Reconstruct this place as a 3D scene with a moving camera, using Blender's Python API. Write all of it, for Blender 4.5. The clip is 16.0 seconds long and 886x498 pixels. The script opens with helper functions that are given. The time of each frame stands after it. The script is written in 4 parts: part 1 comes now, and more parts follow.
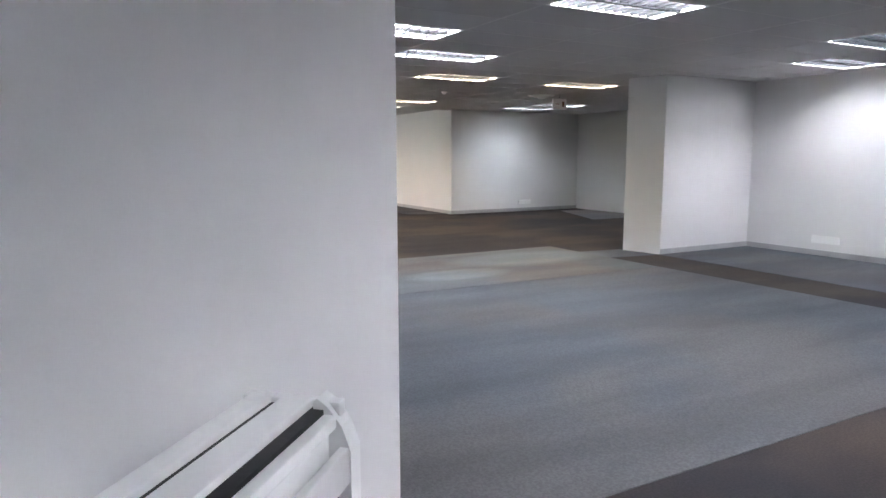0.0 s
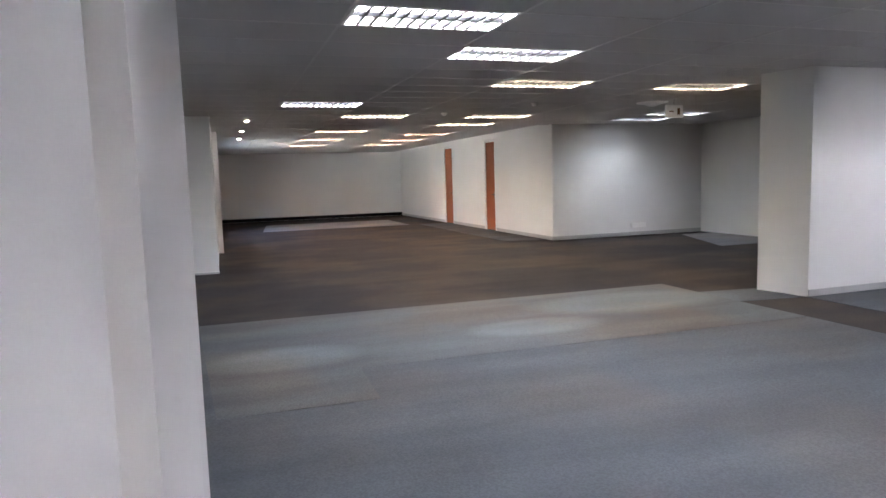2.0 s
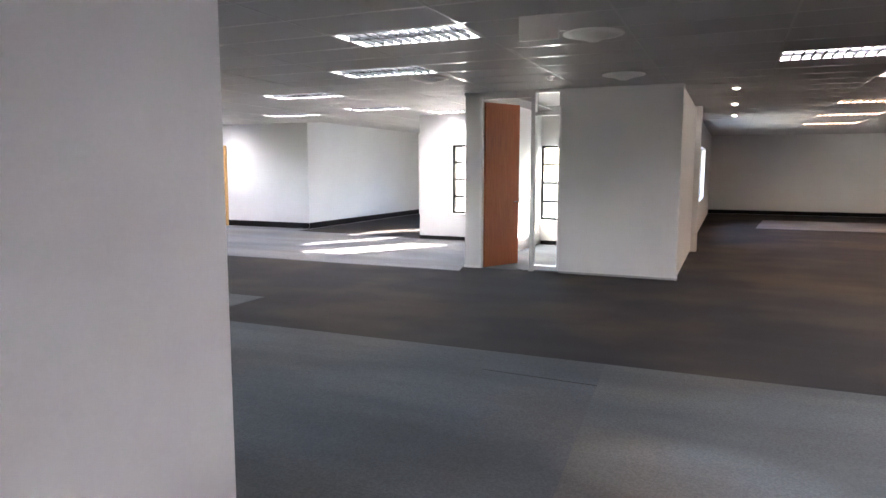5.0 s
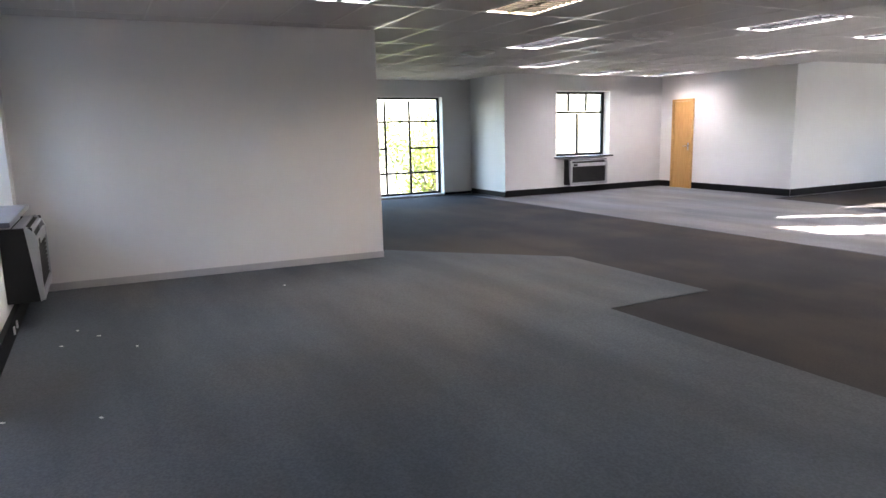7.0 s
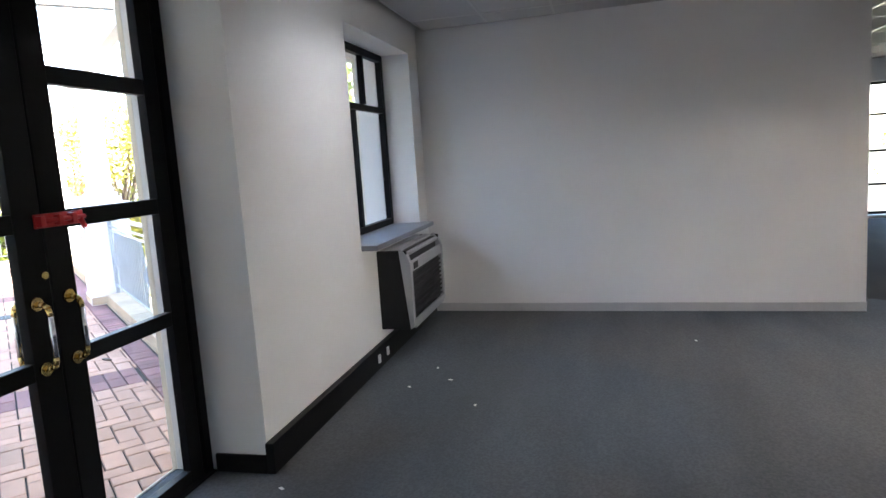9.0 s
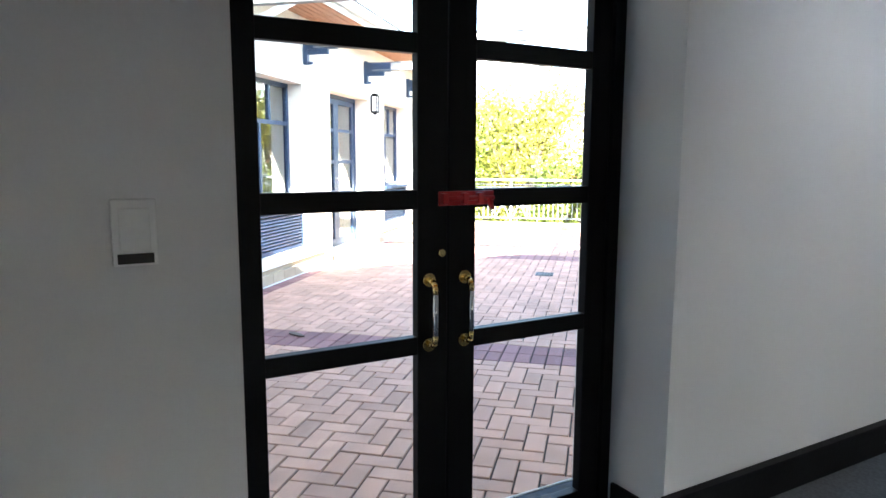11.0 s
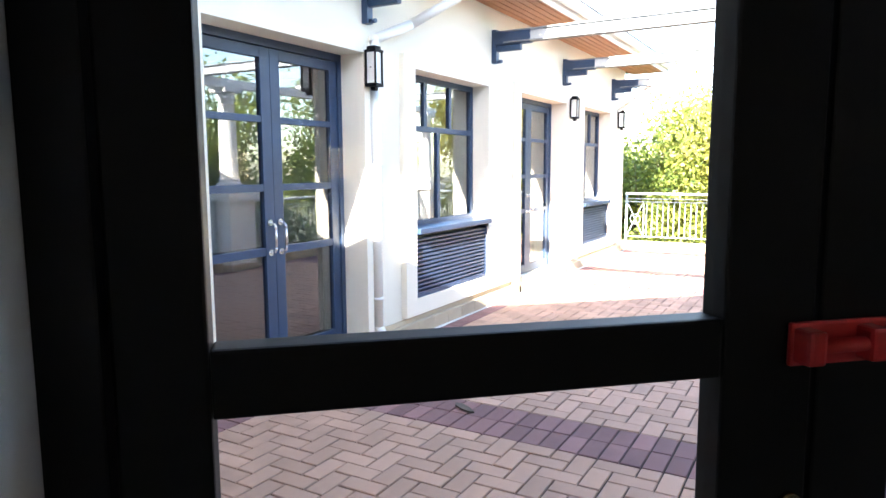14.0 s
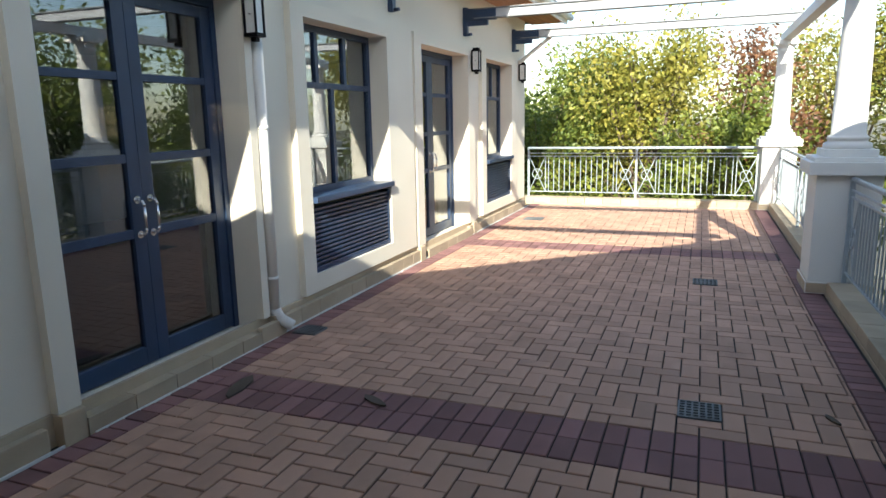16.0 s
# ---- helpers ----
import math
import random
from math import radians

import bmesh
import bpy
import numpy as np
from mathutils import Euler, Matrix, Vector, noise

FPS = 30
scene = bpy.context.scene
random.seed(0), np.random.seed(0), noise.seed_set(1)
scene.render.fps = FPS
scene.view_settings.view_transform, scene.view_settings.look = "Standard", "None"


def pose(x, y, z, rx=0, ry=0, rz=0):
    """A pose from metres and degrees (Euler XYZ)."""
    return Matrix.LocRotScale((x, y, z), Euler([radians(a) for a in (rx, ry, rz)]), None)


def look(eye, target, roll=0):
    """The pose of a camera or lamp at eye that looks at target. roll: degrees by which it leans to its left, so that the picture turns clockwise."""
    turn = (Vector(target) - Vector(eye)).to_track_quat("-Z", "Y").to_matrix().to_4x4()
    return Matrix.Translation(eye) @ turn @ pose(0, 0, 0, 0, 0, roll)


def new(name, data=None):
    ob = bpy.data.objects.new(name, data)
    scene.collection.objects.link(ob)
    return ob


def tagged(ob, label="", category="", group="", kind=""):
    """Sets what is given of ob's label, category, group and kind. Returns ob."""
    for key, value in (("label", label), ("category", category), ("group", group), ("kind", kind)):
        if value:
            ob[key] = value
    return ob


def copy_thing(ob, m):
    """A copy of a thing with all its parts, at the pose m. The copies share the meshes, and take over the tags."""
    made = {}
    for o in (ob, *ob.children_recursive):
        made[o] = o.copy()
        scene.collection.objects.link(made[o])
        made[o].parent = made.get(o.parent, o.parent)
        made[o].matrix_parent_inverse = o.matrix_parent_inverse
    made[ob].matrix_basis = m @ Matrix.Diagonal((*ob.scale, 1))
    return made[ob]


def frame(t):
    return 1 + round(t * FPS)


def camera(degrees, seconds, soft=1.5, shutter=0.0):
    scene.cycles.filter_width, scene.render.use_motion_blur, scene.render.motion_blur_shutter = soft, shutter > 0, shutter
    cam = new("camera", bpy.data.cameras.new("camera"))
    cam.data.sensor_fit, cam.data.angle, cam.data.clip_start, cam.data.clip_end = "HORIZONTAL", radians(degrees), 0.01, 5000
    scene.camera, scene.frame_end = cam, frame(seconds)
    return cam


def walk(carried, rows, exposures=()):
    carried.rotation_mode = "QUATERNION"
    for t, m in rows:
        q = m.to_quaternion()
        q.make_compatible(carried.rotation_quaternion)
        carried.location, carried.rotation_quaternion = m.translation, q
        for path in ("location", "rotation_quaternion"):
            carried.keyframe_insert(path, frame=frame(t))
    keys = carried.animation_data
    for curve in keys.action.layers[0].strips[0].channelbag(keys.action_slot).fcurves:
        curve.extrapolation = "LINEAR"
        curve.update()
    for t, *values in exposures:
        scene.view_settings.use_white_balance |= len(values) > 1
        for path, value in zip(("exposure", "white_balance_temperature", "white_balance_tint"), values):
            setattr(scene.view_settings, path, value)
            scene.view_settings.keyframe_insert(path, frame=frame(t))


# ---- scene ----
cam = camera(67.4, 16.0)
PATH = [
    (0, (-1.202, -3.483, 1.499), (-0.25, -1.745, 1.224), -0.1),
    (0.5, (-0.84, -3.311, 1.51), (0.201, -1.613, 1.329), -0.4),
    (1, (-0.535, -3.075, 1.52), (0.442, -1.346, 1.284), -1.4),
    (1.5, (-0.233, -2.626, 1.544), (0.683, -0.864, 1.315), -0.4),
    (2, (0.019, -2.274, 1.544), (0.642, -0.386, 1.331), -1.7),
    (2.5, (0.191, -1.853, 1.524), (0.678, 0.072, 1.282), -0.7),
    (3, (0.362, -1.403, 1.511), (0.564, 0.57, 1.259), -1.4),
    (3.2, (0.377, -1.269, 1.527), (0.465, 0.716, 1.302), -0.7),
    (5.3, (0.549, 0.42, 1.543), (-0.38, 2.172, 1.281), -0.9),
    (5.5, (0.464, 0.614, 1.519), (-0.573, 2.295, 1.204), -1.9),
    (6, (0.256, 1.049, 1.486), (-1.152, 2.437, 1.18), -1.6),
    (6.5, (0.016, 1.352, 1.48), (-1.583, 2.516, 1.179), 0.0),
    (7, (-0.36, 1.616, 1.511), (-2.112, 2.517, 1.164), -1.4),
    (7.5, (-0.698, 1.919, 1.509), (-2.568, 2.546, 1.176), -1.9),
    (8, (-1.07, 2.176, 1.499), (-2.974, 2.732, 1.245), -2.7),
    (8.5, (-1.437, 2.465, 1.481), (-3.411, 2.591, 1.185), -4.2),
    (9, (-1.816, 2.523, 1.492), (-3.744, 2.06, 1.225), -3.8),
    (9.5, (-1.986, 2.614, 1.547), (-3.708, 1.624, 1.315), -2.8),
    (10, (-2.199, 2.656, 1.509), (-3.595, 1.253, 1.222), -0.8),
    (12.5, (-3.045, 2.236, 1.507), (-3.657, 0.348, 1.267), 0.3),
    (13, (-3.124, 1.887, 1.519), (-3.502, -0.06, 1.268), 0.4),
    (13.5, (-3.21, 1.527, 1.543), (-3.504, -0.437, 1.305), 0.7),
    (14, (-3.232, 1.195, 1.569), (-3.676, -0.74, 1.328), -0.3),
    (14.5, (-3.284, 0.935, 1.563), (-3.860, -0.957, 1.265), 0.0),
    (15, (-3.350, 0.797, 1.571), (-3.980, -1.081, 1.299), -0.1),
    (15.5, (-3.346, 0.715, 1.612), (-4.075, -1.117, 1.279), 0.1),
    (16, (-3.346, 0.705, 1.638), (-4.065, -1.121, 1.255), -1.1),
]
EXPOSURES = [(0.0, 5.05, 6050, 12), (0.8, 4.6, 6250, 15), (1.5, 4.7, 6200, 14), (3.0, 5.3, 6200, 14), (5.5, 4.7, 6550, 17), (7.0, 4.5, 6700, 18), (8.5, 4.45, 6650, 19), (9.0, 4.35, 6500, 15), (9.5, 3.95, 6250, 11),
             (10.0, 3.9, 6150, 11), (12.5, 3.7, 6050, 10), (13.5, 3.55, 6250, 13), (14.0, 3.4, 6400, 15), (14.5, 3.0, 6500, 17), (15.0, 2.35, 6500, 14), (15.5, 1.8, 6500, 11), (16.0, 1.42, 6500, 10)]
walk(cam, [(t, look(eye, target, roll)) for t, eye, target, roll in PATH], EXPOSURES)

# ---------------------------------------------------------------- light
SUN_EL, SUN_X, SUN_Y = 28.0, 0.5, 0.86          # towards the sun
world = bpy.data.worlds.new("world")
scene.world = world
world.use_nodes = True
wn = world.node_tree
sky = wn.nodes.new("ShaderNodeTexSky")
sky.sky_type = "NISHITA"
sky.sun_disc = False
sky.sun_elevation = radians(SUN_EL)
sky.sun_rotation = math.atan2(SUN_X, SUN_Y)
wn.links.new(sky.outputs[0], wn.nodes["Background"].inputs[0])
wn.nodes["Background"].inputs[1].default_value = 0.15
sun = new("sun", bpy.data.lights.new("sun", "SUN"))
sun.data.energy, sun.data.angle, sun.data.color = 5.0, radians(0.5), (1.0, 0.93, 0.82)
sun.matrix_world = look((0, 0, 30), (-SUN_X * 10, -SUN_Y * 10, 30 - 10 * math.tan(radians(SUN_EL))))

TUBE = 5.3          # strength of the fluorescent tubes

# ---------------------------------------------------------------- materials


def material(name, color, rough=0.8, metal=0.0, vary=0.12, scale=3.0, fine=60.0, bump=0.15, dist=0.004, piece=0.0, coat=0.0, spec=0.5):
    m = bpy.data.materials.new(name)
    m.use_nodes = True
    nt = m.node_tree
    b = nt.nodes["Principled BSDF"]
    tc = nt.nodes.new("ShaderNodeTexCoord")
    big, small = nt.nodes.new("ShaderNodeTexNoise"), nt.nodes.new("ShaderNodeTexNoise")
    big.inputs["Scale"].default_value, small.inputs["Scale"].default_value = scale, fine
    big.inputs["Detail"].default_value, small.inputs["Detail"].default_value = 5, 3
    nt.links.new(tc.outputs["Object"], big.inputs["Vector"])
    nt.links.new(tc.outputs["Object"], small.inputs["Vector"])
    add = nt.nodes.new("ShaderNodeMath")
    add.operation = "MULTIPLY_ADD"
    add.inputs[1].default_value = 0.4
    nt.links.new(small.outputs["Fac"], add.inputs[0])
    nt.links.new(big.outputs["Fac"], add.inputs[2])
    value = add.outputs[0]
    if piece:
        info, att = nt.nodes.new("ShaderNodeObjectInfo"), nt.nodes.new("ShaderNodeAttribute")
        att.attribute_name = "tint"
        s1, s2 = nt.nodes.new("ShaderNodeMath"), nt.nodes.new("ShaderNodeMath")
        s1.operation, s2.operation = "ADD", "MULTIPLY_ADD"
        nt.links.new(info.outputs["Random"], s1.inputs[0])
        nt.links.new(att.outputs["Fac"], s1.inputs[1])
        wrap = nt.nodes.new("ShaderNodeMath")
        wrap.operation = "FRACT"
        nt.links.new(s1.outputs[0], wrap.inputs[0])
        nt.links.new(wrap.outputs[0], s2.inputs[0])
        s2.inputs[1].default_value = piece
        nt.links.new(value, s2.inputs[2])
        value = s2.outputs[0]
    rng = nt.nodes.new("ShaderNodeMapRange")
    rng.inputs["From Min"].default_value, rng.inputs["From Max"].default_value = 0.50, 0.90 + piece
    rng.inputs["To Min"].default_value, rng.inputs["To Max"].default_value = 1 - vary, 1 + vary
    nt.links.new(value, rng.inputs["Value"])
    mul = nt.nodes.new("ShaderNodeVectorMath")
    mul.operation = "SCALE"
    mul.inputs[0].default_value = color
    nt.links.new(rng.outputs[0], mul.inputs["Scale"])
    nt.links.new(mul.outputs[0], b.inputs["Base Color"])
    b.inputs["Roughness"].default_value, b.inputs["Metallic"].default_value = rough, metal
    b.inputs["Coat Weight"].default_value = coat
    b.inputs["Specular IOR Level"].default_value = spec
    if bump:
        bp = nt.nodes.new("ShaderNodeBump")
        bp.inputs["Strength"].default_value, bp.inputs["Distance"].default_value = bump, dist
        nt.links.new(small.outputs["Fac"], bp.inputs["Height"])
        nt.links.new(bp.outputs[0], b.inputs["Normal"])
    return m


def carpet_material(name, color, worn, scale, pale_spots=()):
    """Short carpet pile: broad worn areas, streaks, fine pile, and paler spots given as x, y and two radii."""
    m = bpy.data.materials.new(name)
    m.use_nodes = True
    nt = m.node_tree
    b = nt.nodes["Principled BSDF"]
    tc = nt.nodes.new("ShaderNodeTexCoord")

    def noise(size, detail, stretch=(1, 1, 1)):
        mp, no = nt.nodes.new("ShaderNodeMapping"), nt.nodes.new("ShaderNodeTexNoise")
        mp.inputs["Scale"].default_value = stretch
        no.inputs["Scale"].default_value, no.inputs["Detail"].default_value = size, detail
        nt.links.new(tc.outputs["Object"], mp.inputs[0])
        nt.links.new(mp.outputs[0], no.inputs["Vector"])
        return no.outputs["Fac"]

    def math_node(op, a, c, e=None):
        n = nt.nodes.new("ShaderNodeMath")
        n.operation = op
        for k, v in enumerate((a, c, e)):
            if v is None:
                continue
            if isinstance(v, (int, float)):
                n.inputs[k].default_value = v
            else:
                nt.links.new(v, n.inputs[k])
        return n.outputs[0]

    def ranged(v, a, c, d, e):
        n = nt.nodes.new("ShaderNodeMapRange")
        n.interpolation_type = "SMOOTHSTEP"
        for k, q in enumerate((a, c, d, e)):
            n.inputs[k + 1].default_value = q
        nt.links.new(v, n.inputs[0])
        return n.outputs[0]

    broad, streak, fine = noise(scale, 6), noise(1.1, 5, (.35, 1.5, 1)), noise(75, 3)
    mix = nt.nodes.new("ShaderNodeMix")
    mix.data_type = "RGBA"
    mix.inputs[6].default_value, mix.inputs[7].default_value = (*color, 1), (*worn, 1)
    nt.links.new(ranged(broad, .42, .62, 0, 1), mix.inputs[0])
    gain = math_node("MULTIPLY", ranged(streak, .3, .7, .84, 1.2), ranged(fine, .3, .7, .84, 1.16))
    sep = nt.nodes.new("ShaderNodeSeparateXYZ")
    nt.links.new(tc.outputs["Object"], sep.inputs[0])
    for x, y, rx, ry in pale_spots:
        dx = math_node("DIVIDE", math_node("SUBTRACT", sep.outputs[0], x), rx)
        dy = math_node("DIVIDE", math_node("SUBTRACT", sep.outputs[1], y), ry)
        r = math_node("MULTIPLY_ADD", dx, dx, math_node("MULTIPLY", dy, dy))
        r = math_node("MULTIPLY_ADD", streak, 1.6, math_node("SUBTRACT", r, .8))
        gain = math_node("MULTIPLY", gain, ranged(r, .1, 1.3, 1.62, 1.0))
    mul = nt.nodes.new("ShaderNodeVectorMath")
    mul.operation = "SCALE"
    nt.links.new(mix.outputs[2], mul.inputs[0])
    nt.links.new(gain, mul.inputs["Scale"])
    nt.links.new(mul.outputs[0], b.inputs["Base Color"])
    b.inputs["Roughness"].default_value, b.inputs["Specular IOR Level"].default_value = .92, .2
    bp = nt.nodes.new("ShaderNodeBump")
    bp.inputs["Strength"].default_value, bp.inputs["Distance"].default_value = .5, .004
    nt.links.new(fine, bp.inputs["Height"])
    nt.links.new(bp.outputs[0], b.inputs["Normal"])
    return m


def wood(name, color, dark, rough=0.4, scale=2.0):
    m = bpy.data.materials.new(name)
    m.use_nodes = True
    nt = m.node_tree
    b = nt.nodes["Principled BSDF"]
    tc, mp, no, ramp = (nt.nodes.new(k) for k in ("ShaderNodeTexCoord", "ShaderNodeMapping", "ShaderNodeTexNoise", "ShaderNodeValToRGB"))
    mp.inputs["Scale"].default_value = (14 * scale, 14 * scale, 0.7 * scale)
    no.inputs["Scale"].default_value, no.inputs["Detail"].default_value = 2.0, 6
    nt.links.new(tc.outputs["Object"], mp.inputs[0])
    nt.links.new(mp.outputs[0], no.inputs["Vector"])
    nt.links.new(no.outputs["Fac"], ramp.inputs[0])
    ramp.color_ramp.elements[0].position, ramp.color_ramp.elements[1].position = 0.35, 0.65
    ramp.color_ramp.elements[0].color, ramp.color_ramp.elements[1].color = (*dark, 1), (*color, 1)
    nt.links.new(ramp.outputs[0], b.inputs["Base Color"])
    b.inputs["Roughness"].default_value = rough
    return m


def emitter(name, color, strength):
    m = bpy.data.materials.new(name)
    m.use_nodes = True
    b = m.node_tree.nodes["Principled BSDF"]
    b.inputs["Emission Color"].default_value = (*color, 1)
    b.inputs["Emission Strength"].default_value = strength
    b.inputs["Base Color"].default_value = (0.8, 0.8, 0.8, 1)
    return m


def glazing(name, tint=(0.96, 0.98, 0.97), base=0.05):
    m = bpy.data.materials.new(name)
    m.use_nodes = True
    nt = m.node_tree
    nt.nodes.remove(nt.nodes["Principled BSDF"])
    out = nt.nodes["Material Output"]
    tr, gl, mix, lw, pw, sc = (nt.nodes.new(k) for k in ("ShaderNodeBsdfTransparent", "ShaderNodeBsdfGlossy", "ShaderNodeMixShader", "ShaderNodeLayerWeight", "ShaderNodeMath", "ShaderNodeMath"))
    tr.inputs[0].default_value = (*tint, 1)
    gl.inputs["Roughness"].default_value = 0.01
    lw.inputs["Blend"].default_value = 0.5
    pw.operation, sc.operation = "POWER", "MULTIPLY_ADD"
    pw.inputs[1].default_value = 3.5
    sc.inputs[1].default_value, sc.inputs[2].default_value = 0.75, base
    nt.links.new(lw.outputs["Facing"], pw.inputs[0])
    nt.links.new(pw.outputs[0], sc.inputs[0])
    nt.links.new(sc.outputs[0], mix.inputs[0])
    nt.links.new(tr.outputs[0], mix.inputs[1])
    nt.links.new(gl.outputs[0], mix.inputs[2])
    nt.links.new(mix.outputs[0], out.inputs[0])
    return m


PAINT = material("wall paint", (0.74, 0.735, 0.73), 0.6, vary=0.035, scale=0.7, fine=180, bump=0.06, dist=0.002)
TILE_C = material("ceiling tile", (0.50, 0.49, 0.49), 0.75, vary=0.05, scale=0.6, fine=120, bump=0.15, dist=0.002)
TBAR = material("ceiling bar", (0.62, 0.61, 0.6), 0.28, vary=0.04, bump=0, coat=0.5)
CARPET_D = carpet_material("charcoal carpet", (0.021, 0.0205, 0.0235), (0.042, 0.033, 0.028), 0.55)
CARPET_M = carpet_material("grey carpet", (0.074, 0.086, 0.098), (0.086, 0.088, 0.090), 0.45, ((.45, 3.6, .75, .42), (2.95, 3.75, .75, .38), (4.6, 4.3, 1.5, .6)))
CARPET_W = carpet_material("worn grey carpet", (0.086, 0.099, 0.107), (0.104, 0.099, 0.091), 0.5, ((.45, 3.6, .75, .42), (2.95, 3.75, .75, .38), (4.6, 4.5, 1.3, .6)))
CARPET_L = carpet_material("pale grey carpet", (0.16, 0.168, 0.185), (0.185, 0.182, 0.18), 0.5)
SKIRT_K = material("black skirting", (0.006, 0.006, 0.007), 0.5, vary=0.3, spec=0.15)
SKIRT_G = material("grey skirting", (0.42, 0.42, 0.43), 0.5, vary=0.08)
FRAME_K = material("black frame paint", (0.004, 0.004, 0.005), 0.5, vary=0.3, bump=0.05, spec=0.12)
FRAME_B = material("blue frame paint", (0.021, 0.046, 0.10), 0.45, vary=0.2, bump=0.05)
ALU = material("white aluminium", (0.78, 0.78, 0.78), 0.35, vary=0.04, bump=0.02)
GLASS = glazing("window glass", base=0.008)
GLASS_R = glazing("dark window glass", (0.72, 0.76, 0.78), 0.16)
BRASS = material("brass", (0.75, 0.55, 0.22), 0.22, 1.0, vary=0.15, bump=0.03)
STEEL = material("polished steel", (0.72, 0.72, 0.72), 0.2, 1.0, vary=0.1, bump=0.02)
RED = material("red lacquer", (0.55, 0.02, 0.02), 0.35, vary=0.15)
PLASTIC_W = material("white plastic", (0.86, 0.86, 0.85), 0.4, vary=0.04, bump=0.03)
PLASTIC_G = material("silver plastic", (0.42, 0.43, 0.45), 0.35, 0.3, vary=0.06, bump=0.03)
PLASTIC_K = material("black plastic", (0.010, 0.010, 0.011), 0.55, vary=0.2)
# near black in place of silver: the blades' shaded look is in the colour
LOUVRE = material("darkened louvre", (0.02, 0.021, 0.023), 0.5, 0.0, vary=0.03, bump=0, spec=0.1)
WOOD_O = wood("orange timber veneer", (0.40, 0.115, 0.035), (0.30, 0.075, 0.02))
WOOD_L = wood("pale timber veneer", (0.62, 0.36, 0.13), (0.52, 0.28, 0.09))
SOFFIT = wood("soffit timber", (0.42, 0.2, 0.1), (0.3, 0.13, 0.06), 0.6)
CREAM = material("cream render", (0.80, 0.74, 0.62), 0.85, vary=0.06, scale=1.2, fine=90, bump=0.35, dist=0.004)
CREAM_W = material("white masonry paint", (0.80, 0.79, 0.75), 0.7, vary=0.05, scale=1.5, fine=90, bump=0.25, dist=0.003)
STONE = material("sandstone", (0.46, 0.37, 0.26), 0.85, vary=0.22, scale=4, fine=70, bump=0.5, piece=0.5)
PAVER = material("clay paver", (0.50, 0.30, 0.212), 0.85, vary=0.27, scale=5, fine=110, bump=0.5, dist=0.003, piece=0.45)
PAVER_P = material("purple paver", (0.25, 0.125, 0.118), 0.85, vary=0.34, scale=6, fine=130, bump=0.5, dist=0.003, piece=0.9)
SAND = material("joint sand", (0.03, 0.025, 0.021), 0.95, vary=0.3, scale=8)
RAIL_P = material("blue-grey rail paint", (0.36, 0.41, 0.44), 0.4, vary=0.1)
IRON = material("drain iron", (0.14, 0.15, 0.155), 0.6, 0.4, vary=0.3)
ROOF_M = material("roof slate", (0.12, 0.11, 0.11), 0.8, vary=0.2)
SOIL = material("dry lawn soil", (0.15, 0.14, 0.105), 0.95, vary=0.4, scale=0.4, fine=20, bump=0.5, dist=0.05)
BARK = material("bark", (0.13, 0.095, 0.07), 0.9, vary=0.3, scale=5, fine=30, bump=0.8, dist=0.01)
LAMP_GLASS = material("frosted lantern glass", (0.75, 0.75, 0.72), 0.3, vary=0.05)
PAPER = material("paper scrap", (0.75, 0.74, 0.70), 0.8, vary=0.05)
DRY_LEAF = material("dry leaf", (0.10, 0.075, 0.055), 0.8, vary=0.3)
COOL = emitter("cool white tube", (1.0, 0.955, 0.99), TUBE)
WARM = emitter("warm white tube", (1.0, 0.78, 0.54), TUBE * 1.15)
DIM = emitter("ageing cool tube", (0.92, 0.96, 1.0), TUBE * 0.5)
VEIL = emitter("ageing warm tube", (1.0, 0.62, 0.38), TUBE * 0.8)
SPOT = emitter("spot bulb", (1.0, 0.9, 0.75), 14.0)


def leaf_material(name, color, second):
    m = bpy.data.materials.new(name)
    m.use_nodes = True
    nt = m.node_tree
    b = nt.nodes["Principled BSDF"]
    att, mix = nt.nodes.new("ShaderNodeAttribute"), nt.nodes.new("ShaderNodeMix")
    att.attribute_name = "tint"
    mix.data_type = "RGBA"
    mix.inputs[6].default_value, mix.inputs[7].default_value = (*color, 1), (*second, 1)
    nt.links.new(att.outputs["Fac"], mix.inputs[0])
    nt.links.new(mix.outputs[2], b.inputs["Base Color"])
    b.inputs["Roughness"].default_value = 0.5
    tl, ms = nt.nodes.new("ShaderNodeBsdfTranslucent"), nt.nodes.new("ShaderNodeMixShader")
    ms.inputs[0].default_value = 0.35
    nt.links.new(mix.outputs[2], tl.inputs[0])
    nt.links.new(b.outputs[0], ms.inputs[1])
    nt.links.new(tl.outputs[0], ms.inputs[2])
    nt.links.new(ms.outputs[0], nt.nodes["Material Output"].inputs[0])
    return m


LEAF_G = leaf_material("green leaves", (0.06, 0.11, 0.02), (0.30, 0.33, 0.06))
LEAF_Y = leaf_material("yellowing leaves", (0.13, 0.16, 0.025), (0.42, 0.36, 0.07))
LEAF_R = leaf_material("russet leaves", (0.14, 0.06, 0.035), (0.30, 0.15, 0.07))

# ---------------------------------------------------------------- shape helpers


